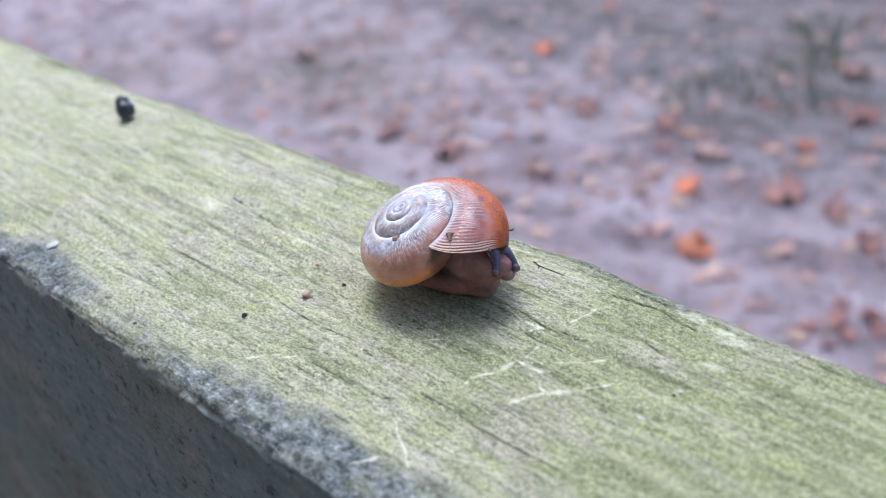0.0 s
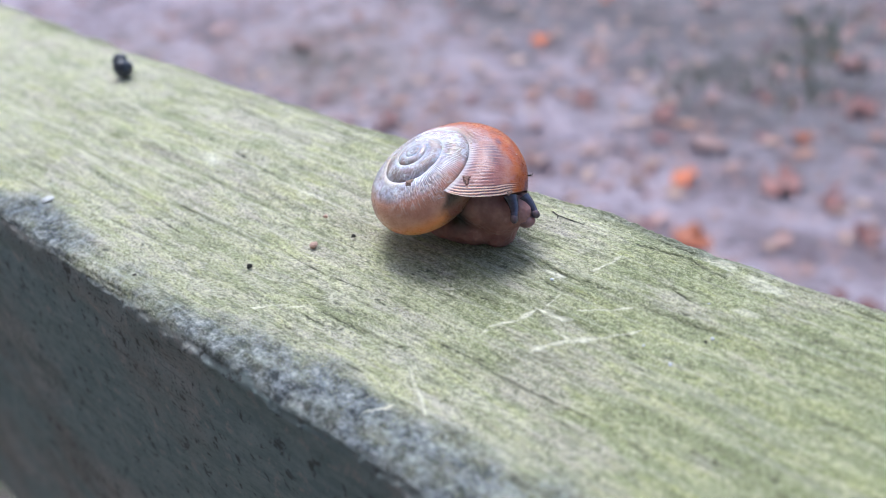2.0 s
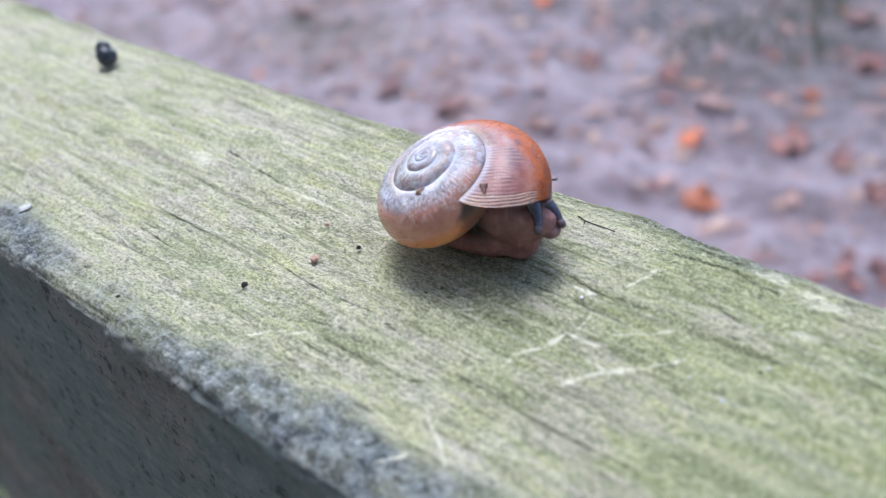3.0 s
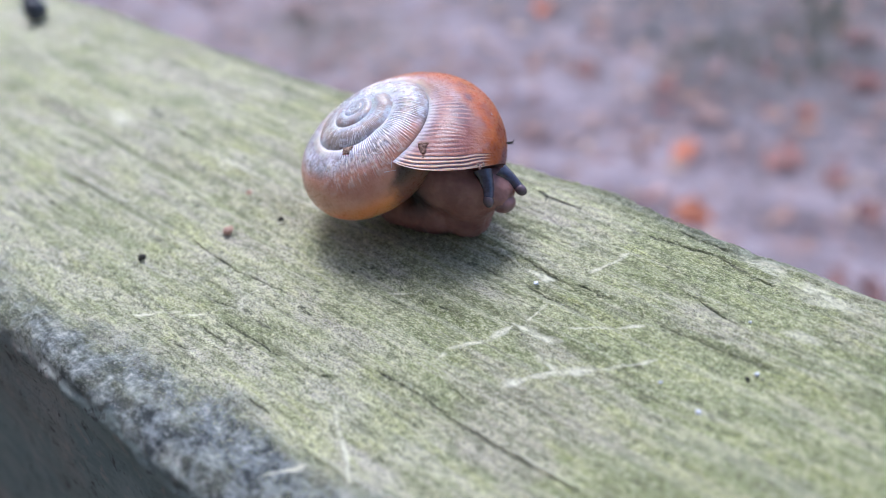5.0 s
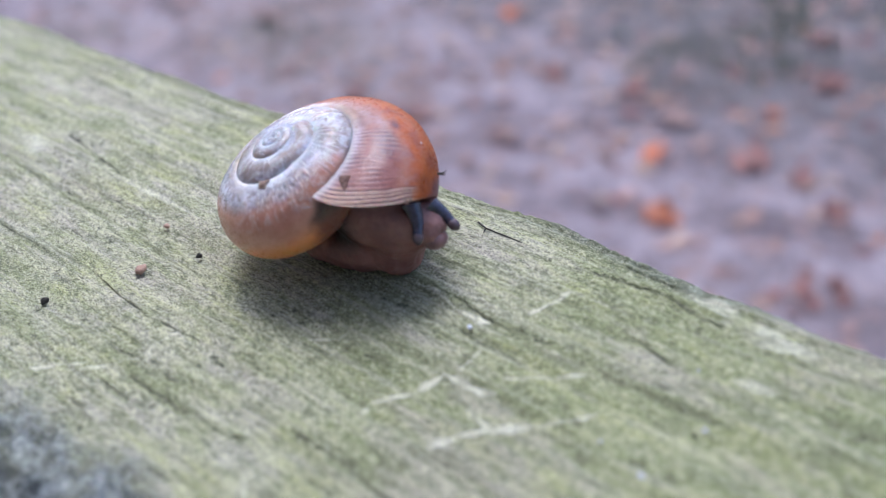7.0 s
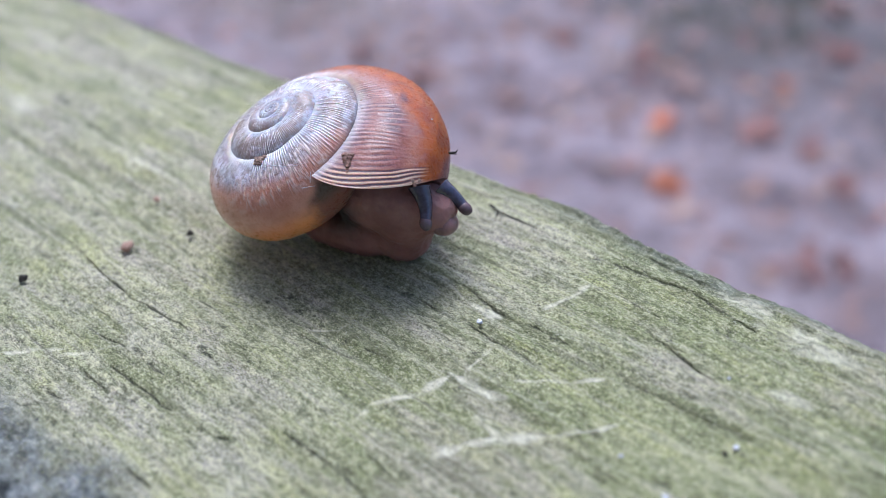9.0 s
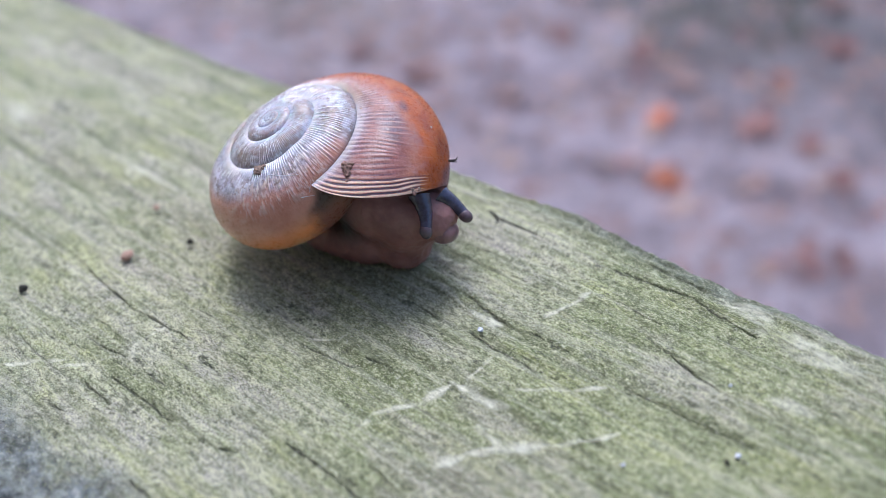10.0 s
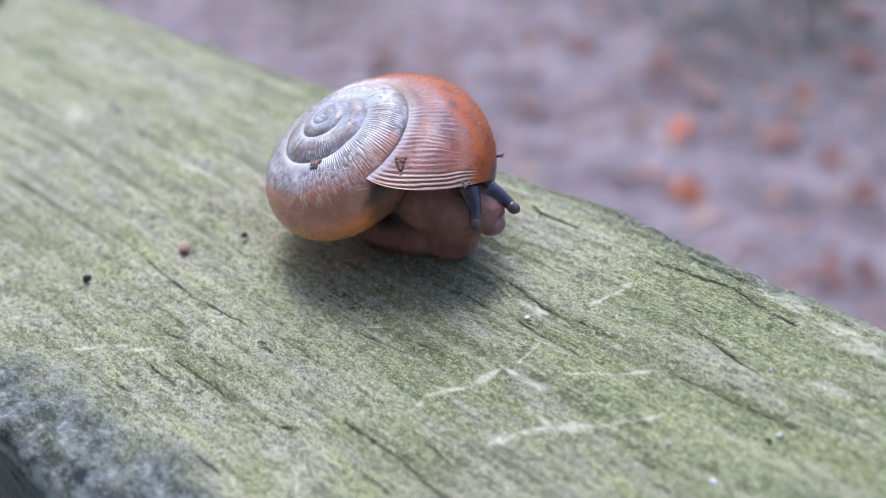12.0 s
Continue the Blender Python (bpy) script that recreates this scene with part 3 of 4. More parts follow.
def build_fibres():
    """The frayed skin of the timber: tiny pale and green fibres lying about the face, too many to count."""
    rng = np.random.default_rng(12)
    n = 70000
    x = np.where(rng.random(n) < 0.75, rng.uniform(-0.028, 0.034, n), rng.uniform(-0.075, -0.028, n))
    y = rng.uniform(-0.0175, 0.0172, n)
    keep = fbm(x * 260, y * 420, 301, 3) + 0.2 > rng.uniform(-0.9, 0.9, n)
    x, y = x[keep], y[keep]
    n = len(x)
    ang = rng.normal(0.0, 0.55, n) + np.where(rng.random(n) < 0.4, rng.uniform(-1.5, 1.5, n), 0)
    length, width = rng.gamma(3.0, 0.00006, n), rng.uniform(0.000006, 0.000016, n)
    bend, rise = rng.normal(0, 1.1, n), rng.uniform(0.00001, 0.00007, n)
    rows = []
    for k in range(4):
        u = (k / 3 - 0.5)
        a = ang + bend * u
        px, py = x + np.cos(ang) * length * u - np.sin(ang) * bend * length * u * u, y + np.sin(ang) * length * u + np.cos(ang) * bend * length * u * u
        h = top_relief(px, py)[0]
        taper = width * (1.0 if k in (1, 2) else 0.35)
        z = TOP + h + rise * (1 - 3 * u * u) + 0.00001
        for side in (-1, 1):
            rows.append(np.stack([px - side * np.sin(a) * taper, py + side * np.cos(a) * taper, z + side * 0.3 * taper], -1))
    verts = np.stack(rows, 1).reshape(-1, 3)
    quad = np.array([(0, 1, 3, 2), (2, 3, 5, 4), (4, 5, 7, 6)])
    faces = (np.arange(n)[:, None, None] * 8 + quad[None]).reshape(-1, 4)
    me = bpy.data.meshes.new("wood_fibres")
    me.from_pydata(verts.tolist(), [], faces.tolist())
    me.materials.append(FIBRE)
    tagged(new("wood_fibres", me), "frayed pale and green fibres on the weathered timber face", "wood fibres", kind="stuff")


build_fibres()


# ---- the snail ----
SHELL_POSE = pose(-0.002459, 0.005819, 0.959621, 21.725, -8.367, -9.123)
SIZE = 0.008571
WHORLS = (1.4543, 1.8305, 1.9917)  # growth in one turn: last, last but one, young whorls
RC, RA, RB, DROP, SINK, LEANED = 0.5396, 0.4561, 0.4538, 0.6674, 1.2236, -0.3399
FLARE, FLARE_ARC, FLARE_Z = 0.1068, 3.0870, -0.0413
LIP = (-0.1412, 0.3924, -0.3312)
RIBS = 150
PI = math.pi


def coil(th):
    """Size of the tube along its growth: the young whorls widen faster than the last one."""
    g = np.linspace(-3, 14 * PI, 3000)
    last, middle, young = (math.log(w) / (2 * PI) for w in WHORLS)
    rate = np.interp(g, [0, PI, 3 * PI, 5 * PI], [last, last, middle, young])
    log = np.concatenate([[0], np.cumsum((rate[1:] + rate[:-1]) / 2 * np.diff(g))])
    return np.exp(np.interp(0, g, log) - np.interp(-th, g, log))


def flare(th):
    k = np.clip((th + FLARE_ARC) / FLARE_ARC, 0, 1)
    return k * k * (3 - 2 * k)


def tube(th, ph, shrink=1.0):
    """Radius and height on the coiled tube; th: growth angle (0 near the lip), ph: angle round the tube."""
    s, k = coil(th), flare(th)
    ct, st = math.cos(LEANED), math.sin(LEANED)
    a, b = RA * shrink * np.cos(ph), RB * shrink * np.sin(ph)
    return s * (RC + a * ct - b * st) * (1 + FLARE * k), -DROP * s ** SINK + s * (a * st + b * ct + FLARE_Z * k)


def shell_places(th, ph, shrink=1.0):
    rho, z = tube(th, ph, shrink)
    return np.stack([rho * np.cos(-th), rho * np.sin(-th), z], -1) * SIZE


def seam_angles(th):
    """Where each whorl meets the one before it, as an angle round the tube."""
    phs = np.linspace(0.45 * PI, 1.35 * PI, 300)
    T, PH = np.meshgrid(th, phs, indexing="ij")
    rho, z = tube(T, PH)
    s, k = coil(T - 2 * PI), flare(T - 2 * PI)
    u, v = rho / s / (1 + FLARE * k) - RC, (z + DROP * s ** SINK) / s
    a, b = u * math.cos(LEANED) + v * math.sin(LEANED), -u * math.sin(LEANED) + v * math.cos(LEANED)
    return phs[np.argmax((a / RA) ** 2 + (b / RB) ** 2 < 1, axis=1)]


def lip_angle(ph):
    return LIP[0] + LIP[1] * np.sin(ph) + LIP[2] * np.cos(ph)


def build_shell(snail):
    turns = 6.0
    steps = np.concatenate([np.linspace(-turns, -2.6, 900), np.linspace(-2.6, 0, 3200)[1:]]) * 2 * PI
    phi = np.linspace(-PI, PI, 96) - 0.18 * PI
    TH, PH = np.meshgrid(steps, phi, indexing="ij")
    GROWTH = TH
    TH = TH + lip_angle(PH) * smooth(-0.9, 0.0, TH)
    th_s = np.linspace(-turns * 2 * PI - 0.5, 0.6, 1500)
    seam_s = seam_angles(th_s)
    seam_s = np.convolve(np.pad(seam_s, 20, mode="edge"), np.ones(41) / 41, "valid")
    D = np.interp(TH, th_s, seam_s) - PH          # angle outward from the seam
    # riblets across the whorl, uneven in strength, wavering as they grow
    coarse = np.where(GROWTH > -4.4 * PI, GROWTH, -4.4 * PI + 0.5 * (GROWTH + 4.4 * PI))
    turn = coarse / (2 * PI) * RIBS
    ph_rib = turn + 0.7 * vnoise(TH * 4, PH * 0.9, 5) + 0.18 * vnoise(TH * 14, PH * 2.0, 6) + 0.20 * np.clip(D, 0, 1.5) * vnoise(turn * 0.9, PH * 0 + 2, 7)
    wave = 0.5 + 0.5 * np.cos(2 * PI * ph_rib)
    last = smooth(-2.4, -1.6, TH)
    shoulder = 0.95 + 0.35 * last - 0.25 * smooth(-2.6, -3.4, TH) * smooth(-6.3, -5.6, TH)
    upper = smooth(shoulder + 0.35, shoulder - 0.25, D + 0.25 * fbm(TH * 3, PH * 3, 18, 3)) * smooth(-0.05, 0.04, D)
    strength = (0.04 + 0.96 * upper) * (0.55 + 0.45 * vnoise(turn * 1.05, PH * 1.2, 8))
    strength = strength * (0.45 + 0.55 * smooth(-0.5, 0.3, fbm(TH * 3, PH * 4, 27, 3)))
    strength = strength * (1 - 0.85 * smooth(-2.8, -3.6, TH) * smooth(-6.32, -6.1, TH) * smooth(0.22, 0.5, D))
    lip_zone = smooth(0.19, 0.15, -GROWTH) * smooth(1.55, 1.15, D) * smooth(0.0, 0.25, D)
    strength = np.maximum(strength, 0.75 * lip_zone)
    rib = wave ** 2.2 * strength
    P = shell_places(TH, PH)
    out = P - shell_places(TH, PH, 0.94)
    out /= np.linalg.norm(out, axis=-1, keepdims=True)
    scale = coil(TH)[..., None]
    lump = 0.00005 * fbm(TH * 2.5, PH * 3, 12, 3) + 0.000012 * fbm(TH * 14, PH * 9, 13, 2)
    wob = 0.16 * fbm(TH * 2.5, PH * 2.5, 15, 3) + 0.05 * fbm(TH * 30, PH * 3, 16, 2)
    border = np.interp(TH, [-3.2, -1.87, -1.62, -1.27, -0.83, -0.58, -0.2, 0.3], [0.6, 0.20, 0.20, 0.30, 0.56, 0.84, 1.10, 1.3])
    amber = smooth(-3.3, -2.2, TH + 2 * wob) * smooth(border - 0.24, border + 0.30, D + 0.6 * wob)
    # a network of low wrinkles where the shoulder of the last whorl is worn
    wx, wy = TH * 11 + 1.2 * vnoise(TH * 9, PH * 7, 61), PH * 5.5 + 1.2 * vnoise(TH * 8, PH * 8, 62)
    crack = np.minimum(np.abs(fbm(wx, wy, 63, 2)), np.abs(fbm(wx * 1.3 + 9, wy * 1.1, 64, 2)))
    zone = smooth(-6.35, -6.1, TH) * smooth(-4.6, -5.3, TH) * smooth(0.25, 0.5, D) * smooth(1.35, 0.9, D)
    crack = smooth(0.15, 0.03, crack) * zone
    # a raised thread along the seam, and tiny teeth where the ribs reach it
    thread = smooth(0.085, 0.03, np.abs(D - 0.03)) * smooth(-16.0, -9.0, TH)
    teeth = smooth(0.30, 0.08, D) * smooth(-0.04, 0.05, D) * wave ** 3 * smooth(-7.0, -2.0, TH) * smooth(-0.6, -1.3, TH)
    h = 0.000052 * rib * (1 - 0.8 * amber) * (1 - 0.45 * last) * (1 + 0.9 * smooth(-6.2, -7.0, TH)) + lump + 0.000045 * thread + 0.00012 * teeth + 0.000060 * crack
    P = P + out * h[..., None] * np.clip(scale * 1.2, 0.15, 1)
    me = grid_mesh("shell", P, material=SHELL, flip=True)
    tan = smooth(0.50, 1.05, D + 0.18 * fbm(TH * 3, PH * 3, 17, 3) + 0.10 * smooth(-3.5, -4.5, TH)) * smooth(-6.75, -6.45, TH) * (1 - amber)
    mark = np.where(GROWTH > -0.014, 1.0, 0.5 + (wave - 0.5) * np.clip(strength * 1.5, 0, 1))
    lavender = last * (1 - amber) * smooth(1.2, 0.9, D)
    organ = 0.9 * smooth(1.0, 0.15, np.hypot((TH + 0.62) / 0.30, (D - 0.55) / 0.30) + 1.5 * wob) + 0.9 * smooth(1.0, 0.3, np.hypot((TH + 0.86) / 0.12, (D - 0.72) / 0.13) + wob)
    organ = np.maximum(organ, 0.85 * smooth(-0.42, -0.15, GROWTH) * smooth(1.45, 1.75, D + wob))
    # amber base, tinted brighter to show light coming through the wall
    glow = smooth(1.45, 2.05, D) * (1 - last)
    # the dark mantle inside shows through the thin wall next to the mouth
    start = np.interp(D, [1.0, 1.2, 1.46, 2.0, 2.3], [-6.10, -5.94, -5.86, -5.70, -5.62]) + wob
    mantle = smooth(0.10, -0.18, TH - start) * smooth(-8.2, -7.4, TH) * smooth(0.95, 1.2, D)
    ribbed = np.clip(upper, 0, 1)
    stain(me, "lip", np.stack([lip_zone.ravel(), thread.ravel(), ribbed.ravel()], -1))
    stain(me, "growth", np.stack([amber.ravel(), np.clip(mark, 0, 1).ravel(), tan.ravel()], -1))
    stain(me, "tone", np.stack([lavender.ravel(), np.clip(organ, 0, 1).ravel(), glow.ravel()], -1))
    young = smooth(-6.2, -7.0, TH) * smooth(0.15, 0.5, D)
    stain(me, "inside", np.stack([mantle.ravel(), smooth(1.5, 1.9, D).ravel(), mantle.ravel() * 0], -1))
    stain(me, "wear", np.stack([crack.ravel(), young.ravel(), smooth(0.34, 0.06, D).ravel()], -1))
    shell = part("shell", me, SHELL, snail, "glossy amber shell with a worn whitish ribbed spire")
    shell.matrix_world = SHELL_POSE
    # the inner wall behind the lip
    TH, PH = np.meshgrid(np.linspace(-1.6, 0, 60), phi, indexing="ij")
    GROWTH = TH
    TH = TH + lip_angle(PH) * smooth(-0.9, 0.0, TH)
    thick = 0.955 + 0.04 * smooth(-0.12, 0.0, GROWTH)
    inner = part("inner_lip", grid_mesh("inner_lip", shell_places(TH, PH, thick), material=SHELL), SHELL, snail)
    for name, rgb in (("growth", (0.8, 0.5, 0.0)), ("lip", (0, 0, 0)), ("tone", (0, 0.6, 0)), ("wear", (0, 0, 0)), ("inside", (0.6, 1, 0))):
        stain(inner.data, name, np.tile(rgb, (TH.size, 1)))
    inner.matrix_world = SHELL_POSE
    return shell


def on_shell(th, ph, lift=0.0):
    """A place on the shell's outside, lifted by so many metres."""
    P, Q = (shell_places(np.array([th]), np.array([ph]), k)[0] for k in (1.0, 0.94))
    way = (P - Q) / np.linalg.norm(P - Q)
    return SHELL_POSE @ Vector(P + way * lift)


def blob(centre, lumps, seg=64, k=0.0008, rough=0.0):
    """One skin round several ellipsoids ((x, y, z), (rx, ry, rz)) seen from a centre inside them all; metres."""
    u = np.linspace(0, math.pi, seg)
    v = np.linspace(0, 2 * math.pi, 2 * seg, endpoint=False)
    U, V = np.meshgrid(u, v, indexing="ij")
    way = np.stack([np.sin(U) * np.cos(V), np.sin(U) * np.sin(V), np.cos(U)], -1)
    lo, hi = np.zeros(U.shape), np.full(U.shape, 0.02)

    def field(p):
        total = 0
        for c, r in lumps:
            q = (p - np.array(c)) / np.array(r)
            d = (np.linalg.norm(q, axis=-1) - 1) * min(r)
            total = total + np.exp(-d / k)
        return -k * np.log(total + 1e-30)
    for _ in range(30):
        m = (lo + hi) / 2
        inside = field(np.array(centre) + way * m[..., None]) < 0
        lo, hi = np.where(inside, m, lo), np.where(inside, hi, m)
    P = np.array(centre) + way * (lo * (1 + rough * fbm(U * 6, V * 6, 33, 3) * np.sin(U)))[..., None]
    P[..., 2] = np.maximum(P[..., 2], TOP + 0.0001)
    return P


def mm(x, y, z):
    return (x / 1000, y / 1000, TOP + z / 1000)


def build_tentacle(snail, a, b, r0, r1, name, tip_material=TIP, eye=True):
    """A tapered stalk from a to b with a rounded bulb, and the dark eye in it."""
    a, b = Vector(a), Vector(b)
    L = (b - a).length
    t = np.linspace(0, 1, 26)
    ang = np.linspace(0, 2 * math.pi, 20, endpoint=False)
    T, A = np.meshgrid(t, ang, indexing="ij")
    R = (r1 + (r0 - r1) * (1 - T) ** 1.6) * (1 + 0.015 * np.sin(T * 40)) * np.where(T > 0.999, 0.05, 1)
    bow = 0.08 * L * np.sin(T * math.pi)
    stalk = part(name, grid_mesh(name, np.stack([R * np.cos(A) + bow, R * np.sin(A), T * L], -1), True, TENTACLE, True), TENTACLE, snail, "dark bluish eye stalk")
    stalk.matrix_basis = stalk_pose(a, b)
    bm = bmesh.new()
    bmesh.ops.create_uvsphere(bm, u_segments=20, v_segments=14, radius=r1 * 1.12, matrix=Matrix.Translation((0, 0, L)) @ Matrix.Diagonal((1, 1, 1.25, 1)))
    part("stalk_tip", bm, tip_material, stalk)
    if eye:
        bm = bmesh.new()
        bmesh.ops.create_uvsphere(bm, u_segments=12, v_segments=8, radius=r1 * 0.5, matrix=Matrix.Translation((0, r1 * 0.25, L + r1 * 0.86)))
        part("eye", bm, EYE, stalk)
    return stalk


# base, tip while drawn in, tip when stretched
STALKS = [(mm(6.75, 8.75, 6.0), mm(7.98, 7.70, 4.45), mm(7.88, 7.96, 4.36)),
          (mm(7.05, 10.15, 5.35), mm(8.17, 10.10, 4.38), mm(8.64, 10.56, 4.30))]
SNAIL_AT = Vector((0.003, 0.008, TOP))


def stalk_pose(a, b):
    """The pose of an eye stalk in the snail's space, its base at a, pointing to b."""
    a, b = Vector(a), Vector(b)
    return Matrix.Translation(a - SNAIL_AT) @ (b - a).to_track_quat("Z", "Y").to_matrix().to_4x4()


def build_snail():
    snail = thing("land_snail", "small land snail with an amber shell, creeping on the handrail", "snail", Matrix.Translation(SNAIL_AT))
    bpy.context.view_layer.update()
    shell = build_shell(snail)
    foot = blob(mm(3.6, 8.9, 2.6), [(mm(-1.0, 7.6, 0.9), (0.0026, 0.0016, 0.0010)), (mm(1.0, 7.7, 1.4), (0.0020, 0.0014, 0.0015)), (mm(2.6, 8.1, 1.6), (0.0016, 0.0015, 0.0017)), (mm(4.6, 9.1, 1.5), (0.0017, 0.0017, 0.0017)),
                                    (mm(5.0, 9.2, 3.4), (0.0021, 0.0021, 0.0020)), (mm(6.4, 9.3, 4.4), (0.0013, 0.0013, 0.0013)), (mm(7.2, 9.4, 3.8), (0.0010, 0.0010, 0.0009)), (mm(7.3, 10.0, 4.3), (0.0009, 0.0009, 0.0008)), (mm(5.6, 10.8, 4.6), (0.0010, 0.0011, 0.0009)), (mm(3.0, 8.6, 4.6), (0.0034, 0.0026, 0.0024))], k=0.00028, rough=0.05)
    dark = np.linalg.norm((foot - np.array(mm(1.6, 6.9, 3.8))) / np.array([0.0022, 0.0020, 0.0020]), axis=-1)
    foot = part("foot", grid_mesh("foot", foot, True, FLESH), FLESH, snail, "moist dusky pink-brown foot and head")
    stain(foot.data, "mantle", np.repeat(smooth(1.4, 0.5, dark).reshape(-1, 1), 3, 1))
    foot.matrix_world = Matrix()
    m = blob(mm(8.0, 9.2, 3.6), [(mm(7.75, 9.55, 3.4), (0.0009, 0.0009, 0.0007))], 24)
    mouth = part("mouth_lobe", grid_mesh("mouth_lobe", m, True, LOBE), LOBE, snail, "pale translucent mouth lobe")
    mouth.matrix_world = Matrix()
    stalks = [build_tentacle(snail, a, b, 0.00066, 0.00034, "eye_stalk") for a, _, b in STALKS]
    # a dark bristle on the far side of the shell, and a pale hair below the spire
    bristle_at, hair_at = on_shell(-0.65, 0.12), on_shell(-5.8, 0.79, 0.00003)
    for pts, r, mat, name in (((bristle_at, bristle_at + Vector((0.35, 0.30, 0.05)) / 1000, bristle_at + Vector((0.42, 0.38, 0.22)) / 1000), 0.08, CRUMB_DARK, "bristle"),
                              ((bristle_at, bristle_at + Vector((0.40, 0.33, -0.10)) / 1000), 0.07, CRUMB_DARK, "bristle"),
                              ((hair_at, on_shell(-5.86, 0.74, 0.00006), on_shell(-5.93, 0.66, 0.00003)), 0.024, CRUMB_PALE, "hair"),
                              ((on_shell(-5.90, 0.78, 0.00002), on_shell(-5.93, 0.86, 0.00005), on_shell(-5.98, 0.98, 0.00003)), 0.020, CRUMB_PALE, "hair"),
                              ((on_shell(-5.50, 1.62, 0.00002), on_shell(-5.72, 1.40, 0.00006), on_shell(-5.86, 1.26, 0.00005), on_shell(-6.0, 1.16, 0.00003)), 0.018, CRUMB_PALE, "hair")):
        cu = bpy.data.curves.new(name, "CURVE")
        cu.dimensions, cu.bevel_depth, cu.bevel_resolution = "3D", r / 1000, 2
        sp = cu.splines.new("POLY")
        sp.points.add(len(pts) - 1)
        for k, p in enumerate(pts):
            sp.points[k].co = (*p, 1)
            sp.points[k].radius = 1 - 0.7 * k / (len(pts) - 1)
        cu.materials.append(mat)
        ob = new(name, cu)
        ob.parent = snail
        ob.matrix_world = Matrix()
    # soil stuck to the shell
    for th, ph, r, mat in ((-5.24, 1.92, 0.26, CRUMB_TAN), (-5.30, 1.84, 0.30, CRUMB_TAN), (-5.36, 1.90, 0.20, CRUMB_TAN), (-0.02, 1.60, 0.28, CRUMB_BROWN), (-0.045, 1.66, 0.26, CRUMB_BROWN), (-0.07, 1.62, 0.20, CRUMB_BROWN), (0.015, 1.54, 0.20, CRUMB_BROWN), (0.06, 1.47, 0.10, CRUMB_BROWN),
                           (-0.75, 0.68, 0.07, CRUMB_PALE), (-0.20, 0.66, 0.12, CRUMB_TAN), (-0.19, 0.60, 0.12, CRUMB_BROWN), (-0.24, 0.57, 0.10, CRUMB_TAN), (-0.99, 1.82, 0.10, CRUMB_PALE), (-0.86, 1.80, 0.11, CRUMB_TAN), (-0.70, 1.79, 0.09, CRUMB_TAN)):
        bm = bmesh.new()
        bmesh.ops.create_icosphere(bm, subdivisions=3, radius=r / 1000)
        at = on_shell(th, ph, 0.1 * r / 1000)
        out = (on_shell(th, ph, 0.001) - on_shell(th, ph)) * 1000
        for v in bm.verts:
            v.co *= 1 + 0.7 * noise.noise(v.co * 4000 + at * 1000) + 0.35 * noise.noise(v.co * 11000)
            v.co += at - out * v.co.dot(out) * 0.5
        part("soil_crumb", bm, mat, snail).matrix_world = Matrix()
    return snail, shell, stalks


snail, shell, stalks = build_snail()


# ---- crumbs on the rail ----
def crumb(name, label, category, places, material, size, flat=0.7, seed=0, group=""):
    rng = random.Random(seed)
    bm = bmesh.new()
    bmesh.ops.create_icosphere(bm, subdivisions=3, radius=1)
    for v in bm.verts:
        v.co *= 1 + 0.45 * noise.noise(v.co * 1.3 + Vector((seed, 0, 0))) + 0.25 * noise.noise(v.co * 4)
        v.co.z *= flat
    me = bpy.data.meshes.new(name)
    bm.to_mesh(me)
    bm.free()
    me.materials.append(material)
    me.polygons.foreach_set("use_smooth", np.ones(len(me.polygons), dtype=bool))
    for x, y, k in places:
        ob = new(name, me)
        r = size * k / 1000
        ob.matrix_world = pose(x / 1000, y / 1000, TOP + r * flat * 0.75, 0, 0, rng.uniform(0, 360)) @ Matrix.Diagonal((r, r * rng.uniform(0.7, 1), r, 1))
        tagged(ob, label, category, group)


crumb("plant_crumb", "small dark crumb lying on the algae", "crumb", [(-13.2, -8.2, 1.0), (-8.6, 1.6, 0.85), (28.35, 6.9, 0.5)], CRUMB_DARK, 0.28, 0.8, 1, "crumbs on the rail")
crumb("soil_grain", "small reddish grain lying on the algae", "grain", [(-10.7, -2.0, 1.0), (-14.2, 2.6, 0.6)], CRUMB_PINK, 0.42, 0.7, 2, "grains on the rail")
crumb("pale_grain", "tiny pale shining grain on the rail", "grain", [(28.55, 7.6, 0.8), (12.7, 6.9, 1.0), (24.6, 3.7, 0.7), (27.6, 2.9, 0.9), (25.9, 11.6, 0.6)], CRUMB_PALE, 0.19, 0.6, 3, "pale grains on the rail")


crumb("lichen_fleck", "tiny yellow-green lichen fleck on the worn arris", "lichen", [(-0.1, -17.2, 1.0), (-2.9, -17.1, 0.8), (1.0, -17.5, 0.9), (-1.4, -16.9, 0.6), (-0.4, -16.4, 0.5), (0.5, -16.8, 0.7), (1.9, -17.3, 0.6), (2.8, -17.0, 0.8)], LICHEN_YELLOW, 0.42, 0.22, 4, "lichen flecks on the rail")
crumb("lichen_fleck", "tiny whitish lichen fleck on the worn arris", "lichen", [(-17.7, -16.8, 1.3), (-18.9, -16.6, 0.8), (-46.0, -13.4, 1.4)], LICHEN_PALE, 0.5, 0.2, 5, "lichen flecks on the rail")
crumb("plant_crumb", "small dark crumb caught on the worn arris", "crumb", [(4.9, -17.9, 0.8), (-14.5, -15.2, 0.8), (-9.5, -16.8, 0.7), (-22.0, -16.0, 0.9)], CRUMB_DARK, 0.26, 0.6, 6, "crumbs on the rail")


